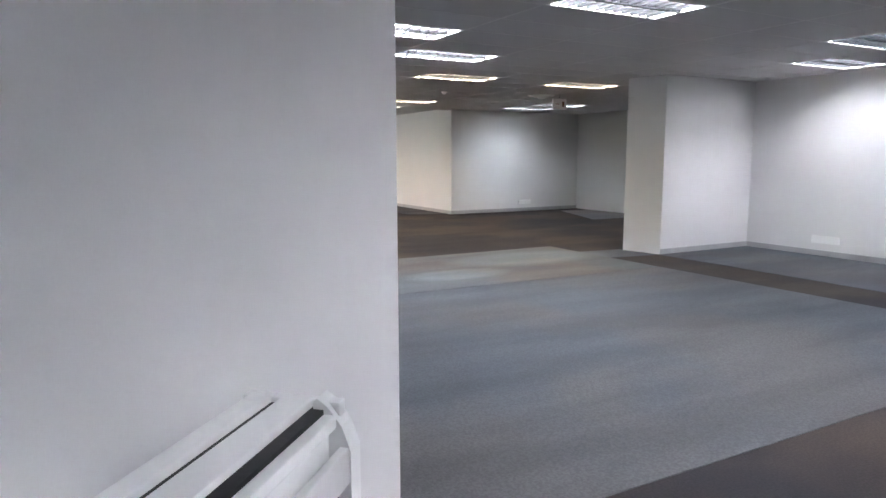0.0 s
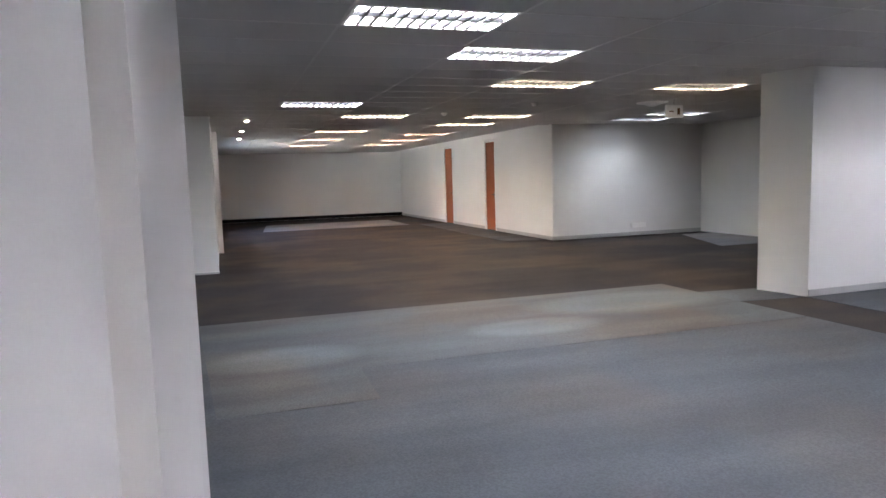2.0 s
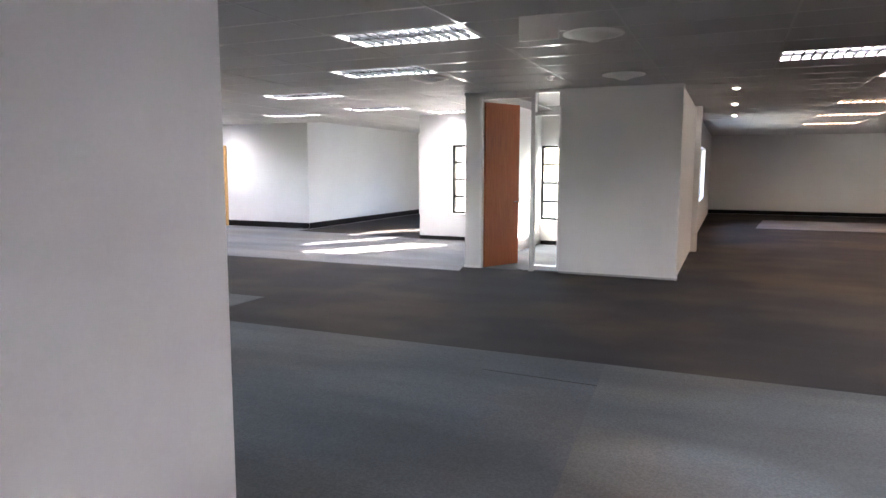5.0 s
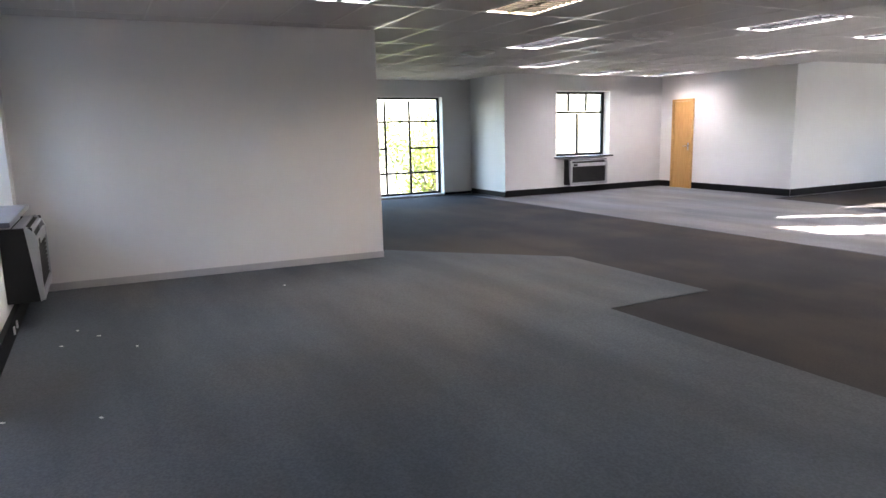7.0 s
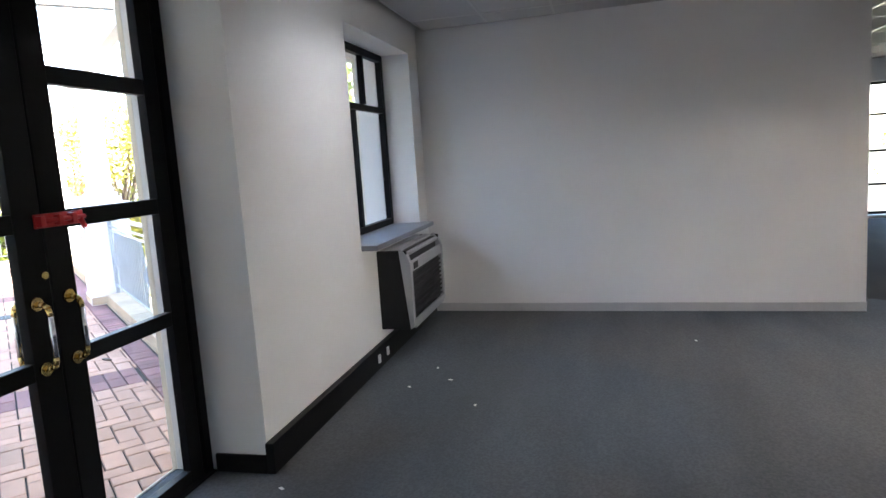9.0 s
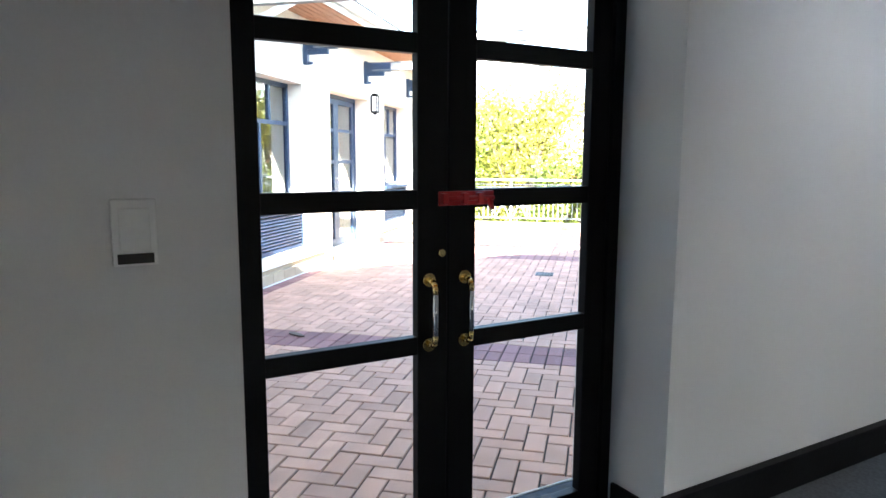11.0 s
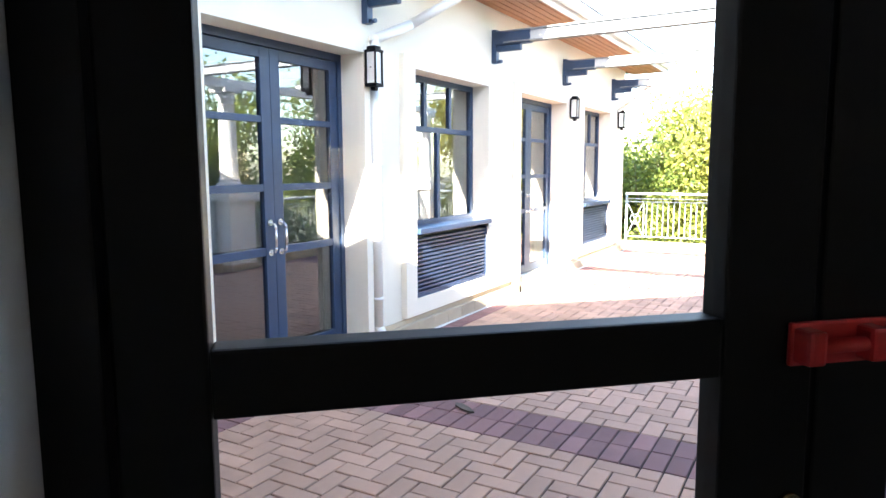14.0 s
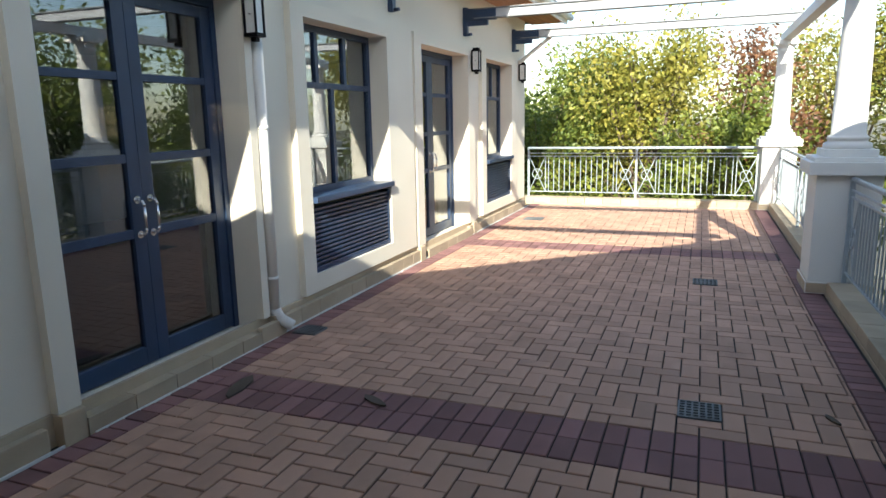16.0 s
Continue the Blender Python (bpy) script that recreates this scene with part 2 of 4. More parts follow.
def box(bm, x0, y0, z0, x1, y1, z1, bevel=0.0, mat=0):
    made = bmesh.ops.create_cube(bm, size=1)["verts"]
    for v in made:
        v.co = Vector((x0 + (v.co.x + .5) * (x1 - x0), y0 + (v.co.y + .5) * (y1 - y0), z0 + (v.co.z + .5) * (z1 - z0)))
    faces = {f for v in made for f in v.link_faces}
    for f in faces:
        f.material_index = mat
    if bevel:
        edges = list({e for v in made for e in v.link_edges})
        bmesh.ops.bevel(bm, geom=edges, offset=bevel, segments=2, affect="EDGES", profile=0.6)


def rod(bm, a, b, r, r2=None, n=10, mat=0):
    a, b = Vector(a), Vector(b)
    d = b - a
    m = Matrix.Translation((a + b) / 2) @ d.to_track_quat("Z", "Y").to_matrix().to_4x4()
    made = bmesh.ops.create_cone(bm, cap_ends=True, segments=n, radius1=r, radius2=r if r2 is None else r2, depth=d.length, matrix=m)["verts"]
    for f in {f for v in made for f in v.link_faces}:
        f.material_index = mat
        f.smooth = n > 6 and len(f.verts) == 4


def turned(bm, x, y, profile, n=24, mat=0):
    """A turned body round a vertical axis; profile: radius, height."""
    rings = []
    for r, z in profile:
        rings.append([bm.verts.new((x + r * math.cos(2 * math.pi * i / n), y + r * math.sin(2 * math.pi * i / n), z)) for i in range(n)])
    for lo, hi in zip(rings, rings[1:]):
        for i in range(n):
            f = bm.faces.new((lo[i], lo[(i + 1) % n], hi[(i + 1) % n], hi[i]))
            f.smooth, f.material_index = True, mat
    bm.faces.new(rings[-1])
    bm.faces.new(rings[0][::-1])


def prism(bm, outline, z0, z1, mat=0):
    lo = [bm.verts.new((x, y, z0)) for x, y in outline]
    hi = [bm.verts.new((x, y, z1)) for x, y in outline]
    k = len(lo)
    faces = [bm.faces.new(lo[::-1]), bm.faces.new(hi)] + [bm.faces.new((lo[i], lo[(i + 1) % k], hi[(i + 1) % k], hi[i])) for i in range(k)]
    for f in faces:
        f.material_index = mat
    bmesh.ops.recalc_face_normals(bm, faces=faces)


def finish(bm, name, mats, parent=None, at=None):
    me = bpy.data.meshes.new(name)
    bm.to_mesh(me)
    bm.free()
    for m in mats if isinstance(mats, (list, tuple)) else [mats]:
        me.materials.append(m)
    ob = new(name, me)
    if parent:
        ob.parent = parent
    if at is not None:
        ob.matrix_basis = at
    return ob


def boxes(name, parts, mats, parent=None, at=None, bevel=0.0):
    bm = bmesh.new()
    for p in parts:
        box(bm, *p[:6], bevel=bevel, mat=p[6] if len(p) > 6 else 0)
    return finish(bm, name, mats, parent, at)


def structure(ob, label="", category=""):
    return tagged(ob, label, category, kind="structure")


def wall_run(name, p0, p1, thick, z0, z1, openings=(), mats=PAINT, label="", at=None):
    """A wall from p0 to p1; its face lies on that line and its thickness to the left of it. openings: from, to, bottom, top."""
    p0, p1 = Vector(p0), Vector(p1)
    length, ang = (p1 - p0).length, math.atan2(p1.y - p0.y, p1.x - p0.x)
    cuts = sorted({0.0, length, *(c for o in openings for c in o[:2])})
    bm = bmesh.new()
    for a, b in zip(cuts, cuts[1:]):
        mid, z = (a + b) / 2, z0
        for o in sorted((o for o in openings if o[0] < mid < o[1]), key=lambda o: o[2]):
            if o[2] > z + 1e-4:
                box(bm, a, 0, z, b, thick, o[2])
            z = o[3]
        if z < z1 - 1e-4:
            box(bm, a, 0, z, b, thick, z1)
    m = pose(p0.x, p0.y, 0, 0, 0, math.degrees(ang))
    return structure(finish(bm, name, mats, at=m if at is None else at @ m), label, "wall")


def skirting(p0, p1, h, mat, t=0.018, z0=0.008, label="", gaps=()):
    """A skirting board along the left of the line from p0 to p1."""
    p0, p1 = Vector(p0), Vector(p1)
    length, ang = (p1 - p0).length, math.atan2(p1.y - p0.y, p1.x - p0.x)
    bm = bmesh.new()
    a = 0.0
    for g0, g1 in [*gaps, (length, length)]:
        if g0 > a:
            box(bm, a, 0.001, 0, g0, t, h, bevel=0.004)
        a = g1
    return structure(finish(bm, "baseboard", mat, at=pose(p0.x, p0.y, z0, 0, 0, math.degrees(ang))), label or "painted skirting board along the wall", "skirting")


# frame of the wing that flanks the terrace: local x runs against s, local y out over the terrace
WING = pose(-2.648, -3.174, 0, 0, 0, 47.3)
WU, WN, WO = Vector((-.678, -.735)), Vector((-.735, .678)), Vector((-2.648, -3.174))
GZ = -0.05           # top of the paving


def wing_sd(x, y):
    q = Vector((x, y)) - WO
    return q @ WU, q @ WN


def wing_xy(s, d):
    p = WO + WU * s + WN * d
    return p.x, p.y


# ---------------------------------------------------------------- floor and carpets
floor_parts = [(-15.1, .34, -.25, 11.7, 14.6, 0), (-9.6, 14.6, -.25, -5.6, 21.2, 0), (-.3, 14.6, -.25, 7.5, 25.7, 0), (-.5, -8.0, -.25, 8.8, .34, 0)]
structure(boxes("floor", floor_parts, CARPET_D), "worn charcoal office carpet with brown wear marks", "floor")
bm = bmesh.new()
prism(bm, [wing_xy(s, d) for s, d in ((-3.4, -.14), (10.6, -.14), (10.6, -8), (-3.4, -8))], -.26, -.004)
structure(finish(bm, "floor_wing", CARPET_D), "worn charcoal office carpet in the wing", "floor")


def carpet(name, outline, z, mat, label):
    bm = bmesh.new()
    prism(bm, outline, 0.0005, z)
    return structure(finish(bm, name, mat), label, "carpet")


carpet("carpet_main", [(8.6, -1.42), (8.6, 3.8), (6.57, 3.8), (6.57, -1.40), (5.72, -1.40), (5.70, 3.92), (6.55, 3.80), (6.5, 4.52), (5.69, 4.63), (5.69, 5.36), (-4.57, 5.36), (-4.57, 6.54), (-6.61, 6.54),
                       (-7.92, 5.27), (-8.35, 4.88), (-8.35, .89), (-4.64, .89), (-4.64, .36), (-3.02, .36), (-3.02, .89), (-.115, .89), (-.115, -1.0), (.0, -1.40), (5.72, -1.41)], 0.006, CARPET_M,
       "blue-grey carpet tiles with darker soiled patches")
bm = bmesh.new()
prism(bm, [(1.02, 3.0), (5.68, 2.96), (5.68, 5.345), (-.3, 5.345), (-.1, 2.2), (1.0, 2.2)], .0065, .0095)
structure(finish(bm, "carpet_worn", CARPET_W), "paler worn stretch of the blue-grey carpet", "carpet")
structure(boxes("trim_seam", [(0, -.006, 0, .6, .006, .0022), (.6, -.005, 0, .95, .007, .0016)], CARPET_D, at=pose(-1.15, 4.84, .0061, 0, 0, -3), bevel=.0006), "frayed dark seam in the carpet", "seam")
carpet("carpet_north", [(-3.3, 9.86), (-3.2, 9.45), (-14.0, 9.45), (-13.11, 9.8), (-13.11, 14.5), (-9.37, 14.5), (-9.37, 13.9), (-5.75, 13.44), (-.15, 13.44), (-.15, 9.90), (-3.3, 9.90)], 0.006, CARPET_L, "pale grey carpet in the bay by the windows")
carpet("carpet_far", [(1.2, 19.4), (6.0, 19.4), (6.0, 22.6), (1.5, 22.6)], 0.006, CARPET_L, "pale grey carpet rectangle in the far hall")
carpet("carpet_strip", [(6.35, 12.2), (7.36, 11.9), (7.36, 19.3), (6.35, 19.3)], 0.006, CARPET_M, "grey carpet strip along the core wall")
carpet("carpet_recess", [(9.6, 8.7), (11.5, 8.7), (11.5, 11.2), (10.6, 11.2)], 0.006, CARPET_L, "pale grey carpet in the recess")

# ---------------------------------------------------------------- walls
H = 2.7
DOOR_X0, DOOR_X1, DOOR_Y, DOOR_H = -4.65, -3.01, 0.53, 2.50
WIN_A = (-7.80, -6.20, 0.92, 2.46)
# top at 3.95 is unseen, set so its shadow edge falls across the terrace
wall_run("wall_terrace", (-15.04, .36), (-.115, .36), .52, -.2, 3.95,
         [(15.04 + DOOR_X0, 15.04 + DOOR_X1, 0, DOOR_H), (15.04 + WIN_A[0], 15.04 + WIN_A[1], WIN_A[2], WIN_A[3])], PAINT, "white painted wall with terrace door and window")
wall_run("wall_terrace_outside", (-15.04, .33), (-.5, .33), .028, -.2, 3.95,
         [(15.04 + DOOR_X0, 15.04 + DOOR_X1, 0, DOOR_H), (15.04 + WIN_A[0], 15.04 + WIN_A[1], WIN_A[2], WIN_A[3])], CREAM, "cream rendered outside of the terrace wall")
wall_run("wall_return", (-.465, -1.02), (-.465, .36), -.35, 0, H + .3, (), PAINT, "white painted return wall at the wing")
PB0, PB1 = (-8.10, .88), (-7.89, 4.66)
wall_run("wall_partition", PB0, PB1, .11, 0, H + .02, (), PAINT, "white painted drywall partition ending freely")
BIGWIN = (6.95, 9.03, .05, 2.32)
wall_run("wall_west", (-14.64, .36), (-14.64, 9.8), .4, 0, 3.0, [(BIGWIN[0] - .36, BIGWIN[1] - .36, BIGWIN[2], BIGWIN[3])], PAINT, "white wall with tall window")
WIN_B = (11.22, 12.82, .87, 2.38)
wall_run("wall_pier", (-15.04, 9.8), (-13.512, 9.8), .3, 0, 3.0, (), PAINT, "white wall pier beside the tall window")
wall_run("wall_bay", (-13.11, 9.8), (-13.11, 14.9), .4, 0, 3.0, [(WIN_B[0] - 9.8, WIN_B[1] - 9.8, WIN_B[2], WIN_B[3])], PAINT, "white wall of the bay with a window")
LD = (-12.63, -12.08, 2.11)
wall_run("wall_north", (-13.11, 14.52), (-9.37, 14.45), .3, 0, 3.0, (), PAINT, "white wall with a pale timber door")
wall_run("wall_corridor", (-9.37, 14.45), (-9.37, 21.2), .3, 0, 3.0, (), PAINT, "white corridor wall")
wall_run("wall_corridor_end", (-9.6, 21.0), (-5.5, 21.0), .3, 0, 3.0, (), PAINT, "white end wall of the corridor")
wall_run("wall_corridor_east", (-5.75, 13.44), (-5.75, 21.0), -.3, 0, 3.0, [(.75, 1.75, .6, 2.1), (3.2, 4.8, .5, 2.3)], PAINT, "white corridor wall with windows to the courtyard")
COURT = [(-5.02, -3.95, .58, 2.06), (-3.05, -1.9, .5, 2.02)]
wall_run("wall_court", (-5.45, 13.44), (.0, 13.44), .3, 0, 3.0, [(a + 5.45, b + 5.45, c, d) for a, b, c, d in COURT], PAINT, "white wall with windows to the courtyard")
wall_run("wall_hall_west", (-.15, 13.74), (-.15, 25.46), .3, 0, 3.0, [(2.6, 6.6, .75, 2.1)], PAINT, "white hall wall with bright windows")
wall_run("wall_hall_end", (-.45, 25.46), (7.6, 25.46), .3, 0, 3.0, (), PAINT, "plain white end wall of the hall")
CORE_D = ((15.12, 15.92), (18.74, 19.62))
wall_run("wall_core", (7.37, 25.46), (7.37, 11.70), .12, 0, H + .05, [(25.46 - b, 25.46 - a, 0, 2.58) for a, b in CORE_D], PAINT, "white core wall with timber doors")
wall_run("wall_core_front", (7.49, 11.70), (11.56, 11.70), .12, 0, H + .05, (), PAINT, "white front wall of the core")
wall_run("wall_recess", (11.56, 11.9), (11.56, 4.0), .2, 0, 3.0, (), PAINT, "white wall of the recess")
wall_run("wall_core_back", (7.6, 20.5), (11.6, 20.5), .1, 0, 3.0, (), PAINT, "white wall behind the core doors")
bm = bmesh.new()
prism(bm, [(6.44, 4.43), (6.60, 3.80), (11.7, 3.80), (11.7, 4.43)], 0, H + .05)
structure(finish(bm, "wall_block", PAINT), "broad white painted wall end", "wall")
wall_run("wall_east", (8.62, 3.8), (8.62, -8.0), .3, 0, 3.0, (), PAINT, "white wall lit from above by a ceiling light")
wall_run("wall_wing_back", (8.62, -1.0), (8.62 - 14, -1.0 - 15.2), -.3, 0, 3.0, (), PAINT, "white back wall of the wing")

# glazed office box
bm = bmesh.new()
box(bm, -1.78, 9.86, .03, -.10, 9.96, 2.66, bevel=.004)
box(bm, -.20, 9.97, .03, -.10, 13.43, 2.66)
box(bm, -3.27, 9.86, .03, -3.02, 9.96, 2.66, bevel=.004)
box(bm, -3.12, 9.97, .03, -3.02, 13.43, 2.66)
structure(finish(bm, "wall_office", PAINT), "white drywall sides of the glazed office", "wall")
office = boxes("office_frame", [(-3.28, 9.84, 2.66, -.09, 9.98, 2.70), (-2.22, 9.85, .0, -2.16, 9.97, 2.66), (-2.16, 9.85, .03, -1.78, 9.97, .09), (-2.16, 9.86, 2.33, -1.78, 9.96, 2.38),
                                (-1.80, 9.85, .09, -1.765, 9.97, 2.66), (-3.03, 9.85, .0, -2.99, 9.97, 2.66), (-2.99, 9.86, 2.60, -2.22, 9.96, 2.66), (-3.28, 9.848, .0, -3.02, 9.975, .04), (-1.76, 9.848, .0, -.09, 9.975, .04)], ALU)
structure(office, "white aluminium office partition frame with sidelight", "partition")
pane = boxes("pane", [(-2.16, 9.90, .09, -1.80, 9.906, 2.33), (-2.16, 9.90, 2.38, -1.80, 9.906, 2.66)], GLASS, office)
pane.visible_shadow = False
leaf = boxes("office_door", [(0, -.02, .01, .76, .02, 2.56)], WOOD_O, at=pose(-2.97, 9.92, 0, 0, 0, 64), bevel=.003)
structure(leaf, "orange-brown timber office door standing open", "door")
bm = bmesh.new()
rod(bm, (.70, -.05, 1.02), (.60, -.05, 1.02), .009)
rod(bm, (.70, -.02, 1.02), (.70, -.055, 1.02), .011)
rod(bm, (.70, .05, 1.02), (.60, .05, 1.02), .009)
rod(bm, (.70, .02, 1.02), (.70, .055, 1.02), .011)
tagged(finish(bm, "handle", STEEL, leaf), "brushed steel lever handle")


def hinged_door(name, x, y, w, h, turn, mat, label, frame_mat):
    """A closed flush door with its frame; it lies along local x."""
    m = pose(x, y, 0, 0, 0, turn)
    f = boxes(name, [(-.05, -.03, 0, 0, .10, h + .05), (w, -.03, 0, w + .05, .10, h + .05), (0, -.03, h, w, .10, h + .05)], frame_mat, at=m, bevel=.003)
    structure(f, label, "door")
    boxes("leaf", [(.004, .0, .01, w - .004, .04, h - .004)], mat, f, bevel=.003)
    bm = bmesh.new()
    rod(bm, (w - .07, -.05, 1.03), (w - .20, -.05, 1.03), .010)
    rod(bm, (w - .07, .0, 1.03), (w - .07, -.055, 1.03), .012)
    box(bm, w - .09, -.008, .93, w - .05, 0, 1.11)
    tagged(finish(bm, "handle", STEEL, f), "steel lever handle")
    return f


hinged_door("door_north", LD[0], 14.475, LD[1] - LD[0], LD[2], -1.0, WOOD_L, "closed pale timber door with lever handle", WOOD_L)
for i, (a, b) in enumerate(CORE_D):
    hinged_door(f"door_core_{i + 1}", 7.40, b - .05, b - a - .1, 2.52, -90, WOOD_O, "orange-brown timber door in white frame", ALU)

# skirtings
skirting((-13.11 + .0, 14.52), (-13.11, 9.8), .15, SKIRT_K, label="black skirting under the bay window")
skirting((-9.37, 14.45), (-13.11, 14.52), .15, SKIRT_K, label="black skirting along the north wall", gaps=((2.655, 3.315),))
skirting((-9.37, 21.0), (-9.37, 14.45), .15, SKIRT_K, label="black skirting along the corridor")
structure(boxes("baseboard", [(-14.62, 9.782, .008, -13.09, 9.799, .13)], SKIRT_K), "black skirting on the pier", "skirting")
structure(boxes("baseboard", [(-14.638, 9.04, .008, -14.62, 9.78, .07), (-14.638, .9, .008, -14.62, 6.94, .07)], SKIRT_K), "black skirting beside the tall window", "skirting")
structure(boxes("baseboard", [(-5.74, 13.42, .008, -3.13, 13.438, .09), (-3.0, 13.42, .008, -.21, 13.438, .09)], SKIRT_K), "black skirting under the courtyard windows", "skirting")
structure(boxes("baseboard", [(-8.06, .881, .008, -4.63, .925, .165), (-4.648, .60, .008, -4.63, .88, .10)], SKIRT_K, bevel=.004), "black timber skirting beside the terrace door", "skirting")
structure(boxes("baseboard", [(-3.0, .881, .008, -.15, .91, .115)], SKIRT_K, bevel=.004), "black timber skirting under the switch", "skirting")
skirting(PB0, PB1, .075, SKIRT_G, t=-.016, label="grey vinyl skirting on the partition")
structure(boxes("baseboard", [(-.16, 25.44, .006, 7.36, 25.458, .14)], SKIRT_K), "dark skirting along the end wall", "skirting")
structure(boxes("baseboard", [(7.352, 11.68, .006, 7.368, 15.06, .09), (7.352, 15.98, .006, 7.368, 18.68, .09), (7.352, 19.68, .006, 7.368, 25.44, .09), (7.352, 11.682, .006, 11.55, 11.698, .09)], SKIRT_G), "grey skirting round the core", "skirting")
structure(boxes("baseboard", [(6.60, 3.782, .006, 8.60, 3.798, .085), (8.602, -6, .006, 8.618, 3.78, .085)], SKIRT_G), "grey skirting along the east wall", "skirting")
structure(boxes("baseboard", [(-1.76, 9.835, .0, -.085, 9.847, .03)], SKIRT_G), "grey skirting of the office", "skirting")

# ---------------------------------------------------------------- ceiling with tiles, bars and recessed lights
CX, CY, CX0, CY0 = 1.225, .61, .93, 2.19
LAMPS = {}           # cell: kind
for cx, cy, kind in ((.93, 2.2, "c"), (2.15, 3.45, "c"), (3.4, 5.4, "w"), (5.9, 5.4, "w"), (.93, 7.4, "c"), (2.15, 9.35, "w"), (4.65, 9.4, "w"), (4.65, 11.3, "w"), (4.65, 14.1, "v"), (2.15, 13.4, "v"), (2.15, 16.4, "v"),
                     (2.15, 19.2, "v"), (4.65, 16.7, "v"), (4.65, 19.3, "v"), (8.4, 8.65, "d"), (8.4, 10.1, "d"), (2.15, .4, "c"), (5.8, .5, "d"), (7.1, 1.55, "c"),
                     (-2.8, 5.3, "d"), (-4.0, 7.3, "d"), (-6.5, 5.3, "w"), (-9.0, 7.2, "c"), (-6.5, 9.0, "c"), (-12.4, 11.2, "c"), (-11.4, 9.05, "c"), (-9.0, 12.0, "c"), (-6.5, 11.3, "c"), (-5.3, 12.6, "c"), (-12.4, 13.1, "c"),
                     # the five with negative y are unseen, added to brighten the wing
                     (-6.5, 3.45, "d"), (-6.5, 1.6, "d"), (.93, -2.6, "c"), (.93, -4.5, "c"), (3.4, -2.6, "c"), (3.4, -5.0, "c"), (-.3, -4.5, "d")):
    LAMPS[(round((cx - CX0) / CX), round((cy - CY0) / CY))] = kind


def inside(x, y):
    if y < .9:
        s, d = wing_sd(x, y)
        return (x > .2 and x < 8.6 and y > -7) or (d < -1.2 and -3 < s < 10 and d > -7.5)
    if y < 9.8:
        return -14.6 < x < 11.5
    if x < -5.6:
        return -13.1 < x and (y < 14.4 or -9.3 < x and y < 21)
    if x < -.15:
        return y < 13.4 and not (-3.02 < x and y > 10.2)
    return x < 7.3 or (x < 11.5 and y < 11.7)


bm = bmesh.new()
for i in range(-14, 10):
    for j in range(-16, 39):
        x, y = CX0 + i * CX, CY0 + j * CY
        if (i, j) in LAMPS or not inside(x + CX / 2, y + CY / 2):
            continue
        sag = random.uniform(-.0015, .0015)
        box(bm, x + .008, y + .008, H + .002 + sag, x + CX - .008, y + CY - .008, H + .02)
for i in range(-13, 10):
    x = CX0 + i * CX
    run = [j for j in range(-16, 40) if inside(x, CY0 + (j + .5) * CY)]
    for j in run:
        box(bm, x - .011, CY0 + j * CY, H - .002, x + .011, CY0 + (j + 1) * CY, H + .012, mat=1)
for j in range(-16, 39):
    y = CY0 + j * CY
    for i in range(-14, 10):
        if inside(CX0 + (i + .5) * CX, y):
            box(bm, CX0 + i * CX + .011, y - .011, H - .0015, CX0 + (i + 1) * CX - .011, y + .011, H + .012, mat=1)
structure(finish(bm, "ceiling", [TILE_C, TBAR]), "suspended ceiling of pale grey tiles in thin bars", "ceiling")
structure(boxes("ceiling_deck", [(-15.0, .37, H + .10, 11.7, 14.6, H + .35), (-9.6, 14.6, H + .10, -5.6, 21.2, H + .35), (-.3, 14.6, H + .10, 7.5, 25.7, H + .35), (7.5, 14.6, H + .10, 11.7, 20.6, H + .35), (-.1, -8.0, H + .10, 8.8, .37, H + .35)], TILE_C), "plain deck above the suspended ceiling", "ceiling")
bm = bmesh.new()
prism(bm, [wing_xy(s, d) for s, d in ((-3.0, -.35), (10.6, -.35), (10.6, -8), (-3.0, -8))], H + .105, H + .3)
structure(finish(bm, "ceiling_wing", TILE_C), "plain pale grey ceiling of the wing", "ceiling")


def troffer(tube):
    """A recessed ceiling light with tubes above a louvre grid; origin in its middle at ceiling level."""
    w, d = CX / 2 - .014, CY / 2 - .014
    pan = boxes("ceiling_light", [(-w, -d, -.004, w, -d + .02, .085), (-w, d - .02, -.004, w, d, .085), (-w, -d + .02, -.004, -w + .02, d - .02, .085), (w - .02, -d + .02, -.004, w, d - .02, .085), (-w, -d, .085, w, d, .092)], PLASTIC_W)
    bm = bmesh.new()
    for y in (-.14, .14):
        rod(bm, (-w + .03, y, .062), (w - .03, y, .062), .018, n=8)
    finish(bm, "tube", tube, pan)
    bm = bmesh.new()
    for k in range(1, 12):
        x = -w + .02 + (2 * w - .04) * k / 12
        box(bm, x - .011, -d + .02, -.002, x + .011, d - .02, .028)
    for y in (0.0,):
        box(bm, -w + .02, y - .02, -.002, w - .02, y + .02, .028)
    tagged(finish(bm, "louvre", LOUVRE, pan), "parabolic louvre grid, its silver darkened to look shaded")
    return tagged(pan, "recessed fluorescent ceiling light with darkened louvre grid", "ceiling light", "office ceiling lights")


kinds = {"c": None, "w": None, "d": None, "v": None}
for (i, j), kind in LAMPS.items():
    at = pose(CX0 + (i + .5) * CX, CY0 + (j + .5) * CY, H)
    if kinds[kind] is None:
        kinds[kind] = troffer({"c": COOL, "w": WARM, "d": DIM, "v": VEIL}[kind])
        kinds[kind].matrix_basis = at
    else:
        copy_thing(kinds[kind], at)


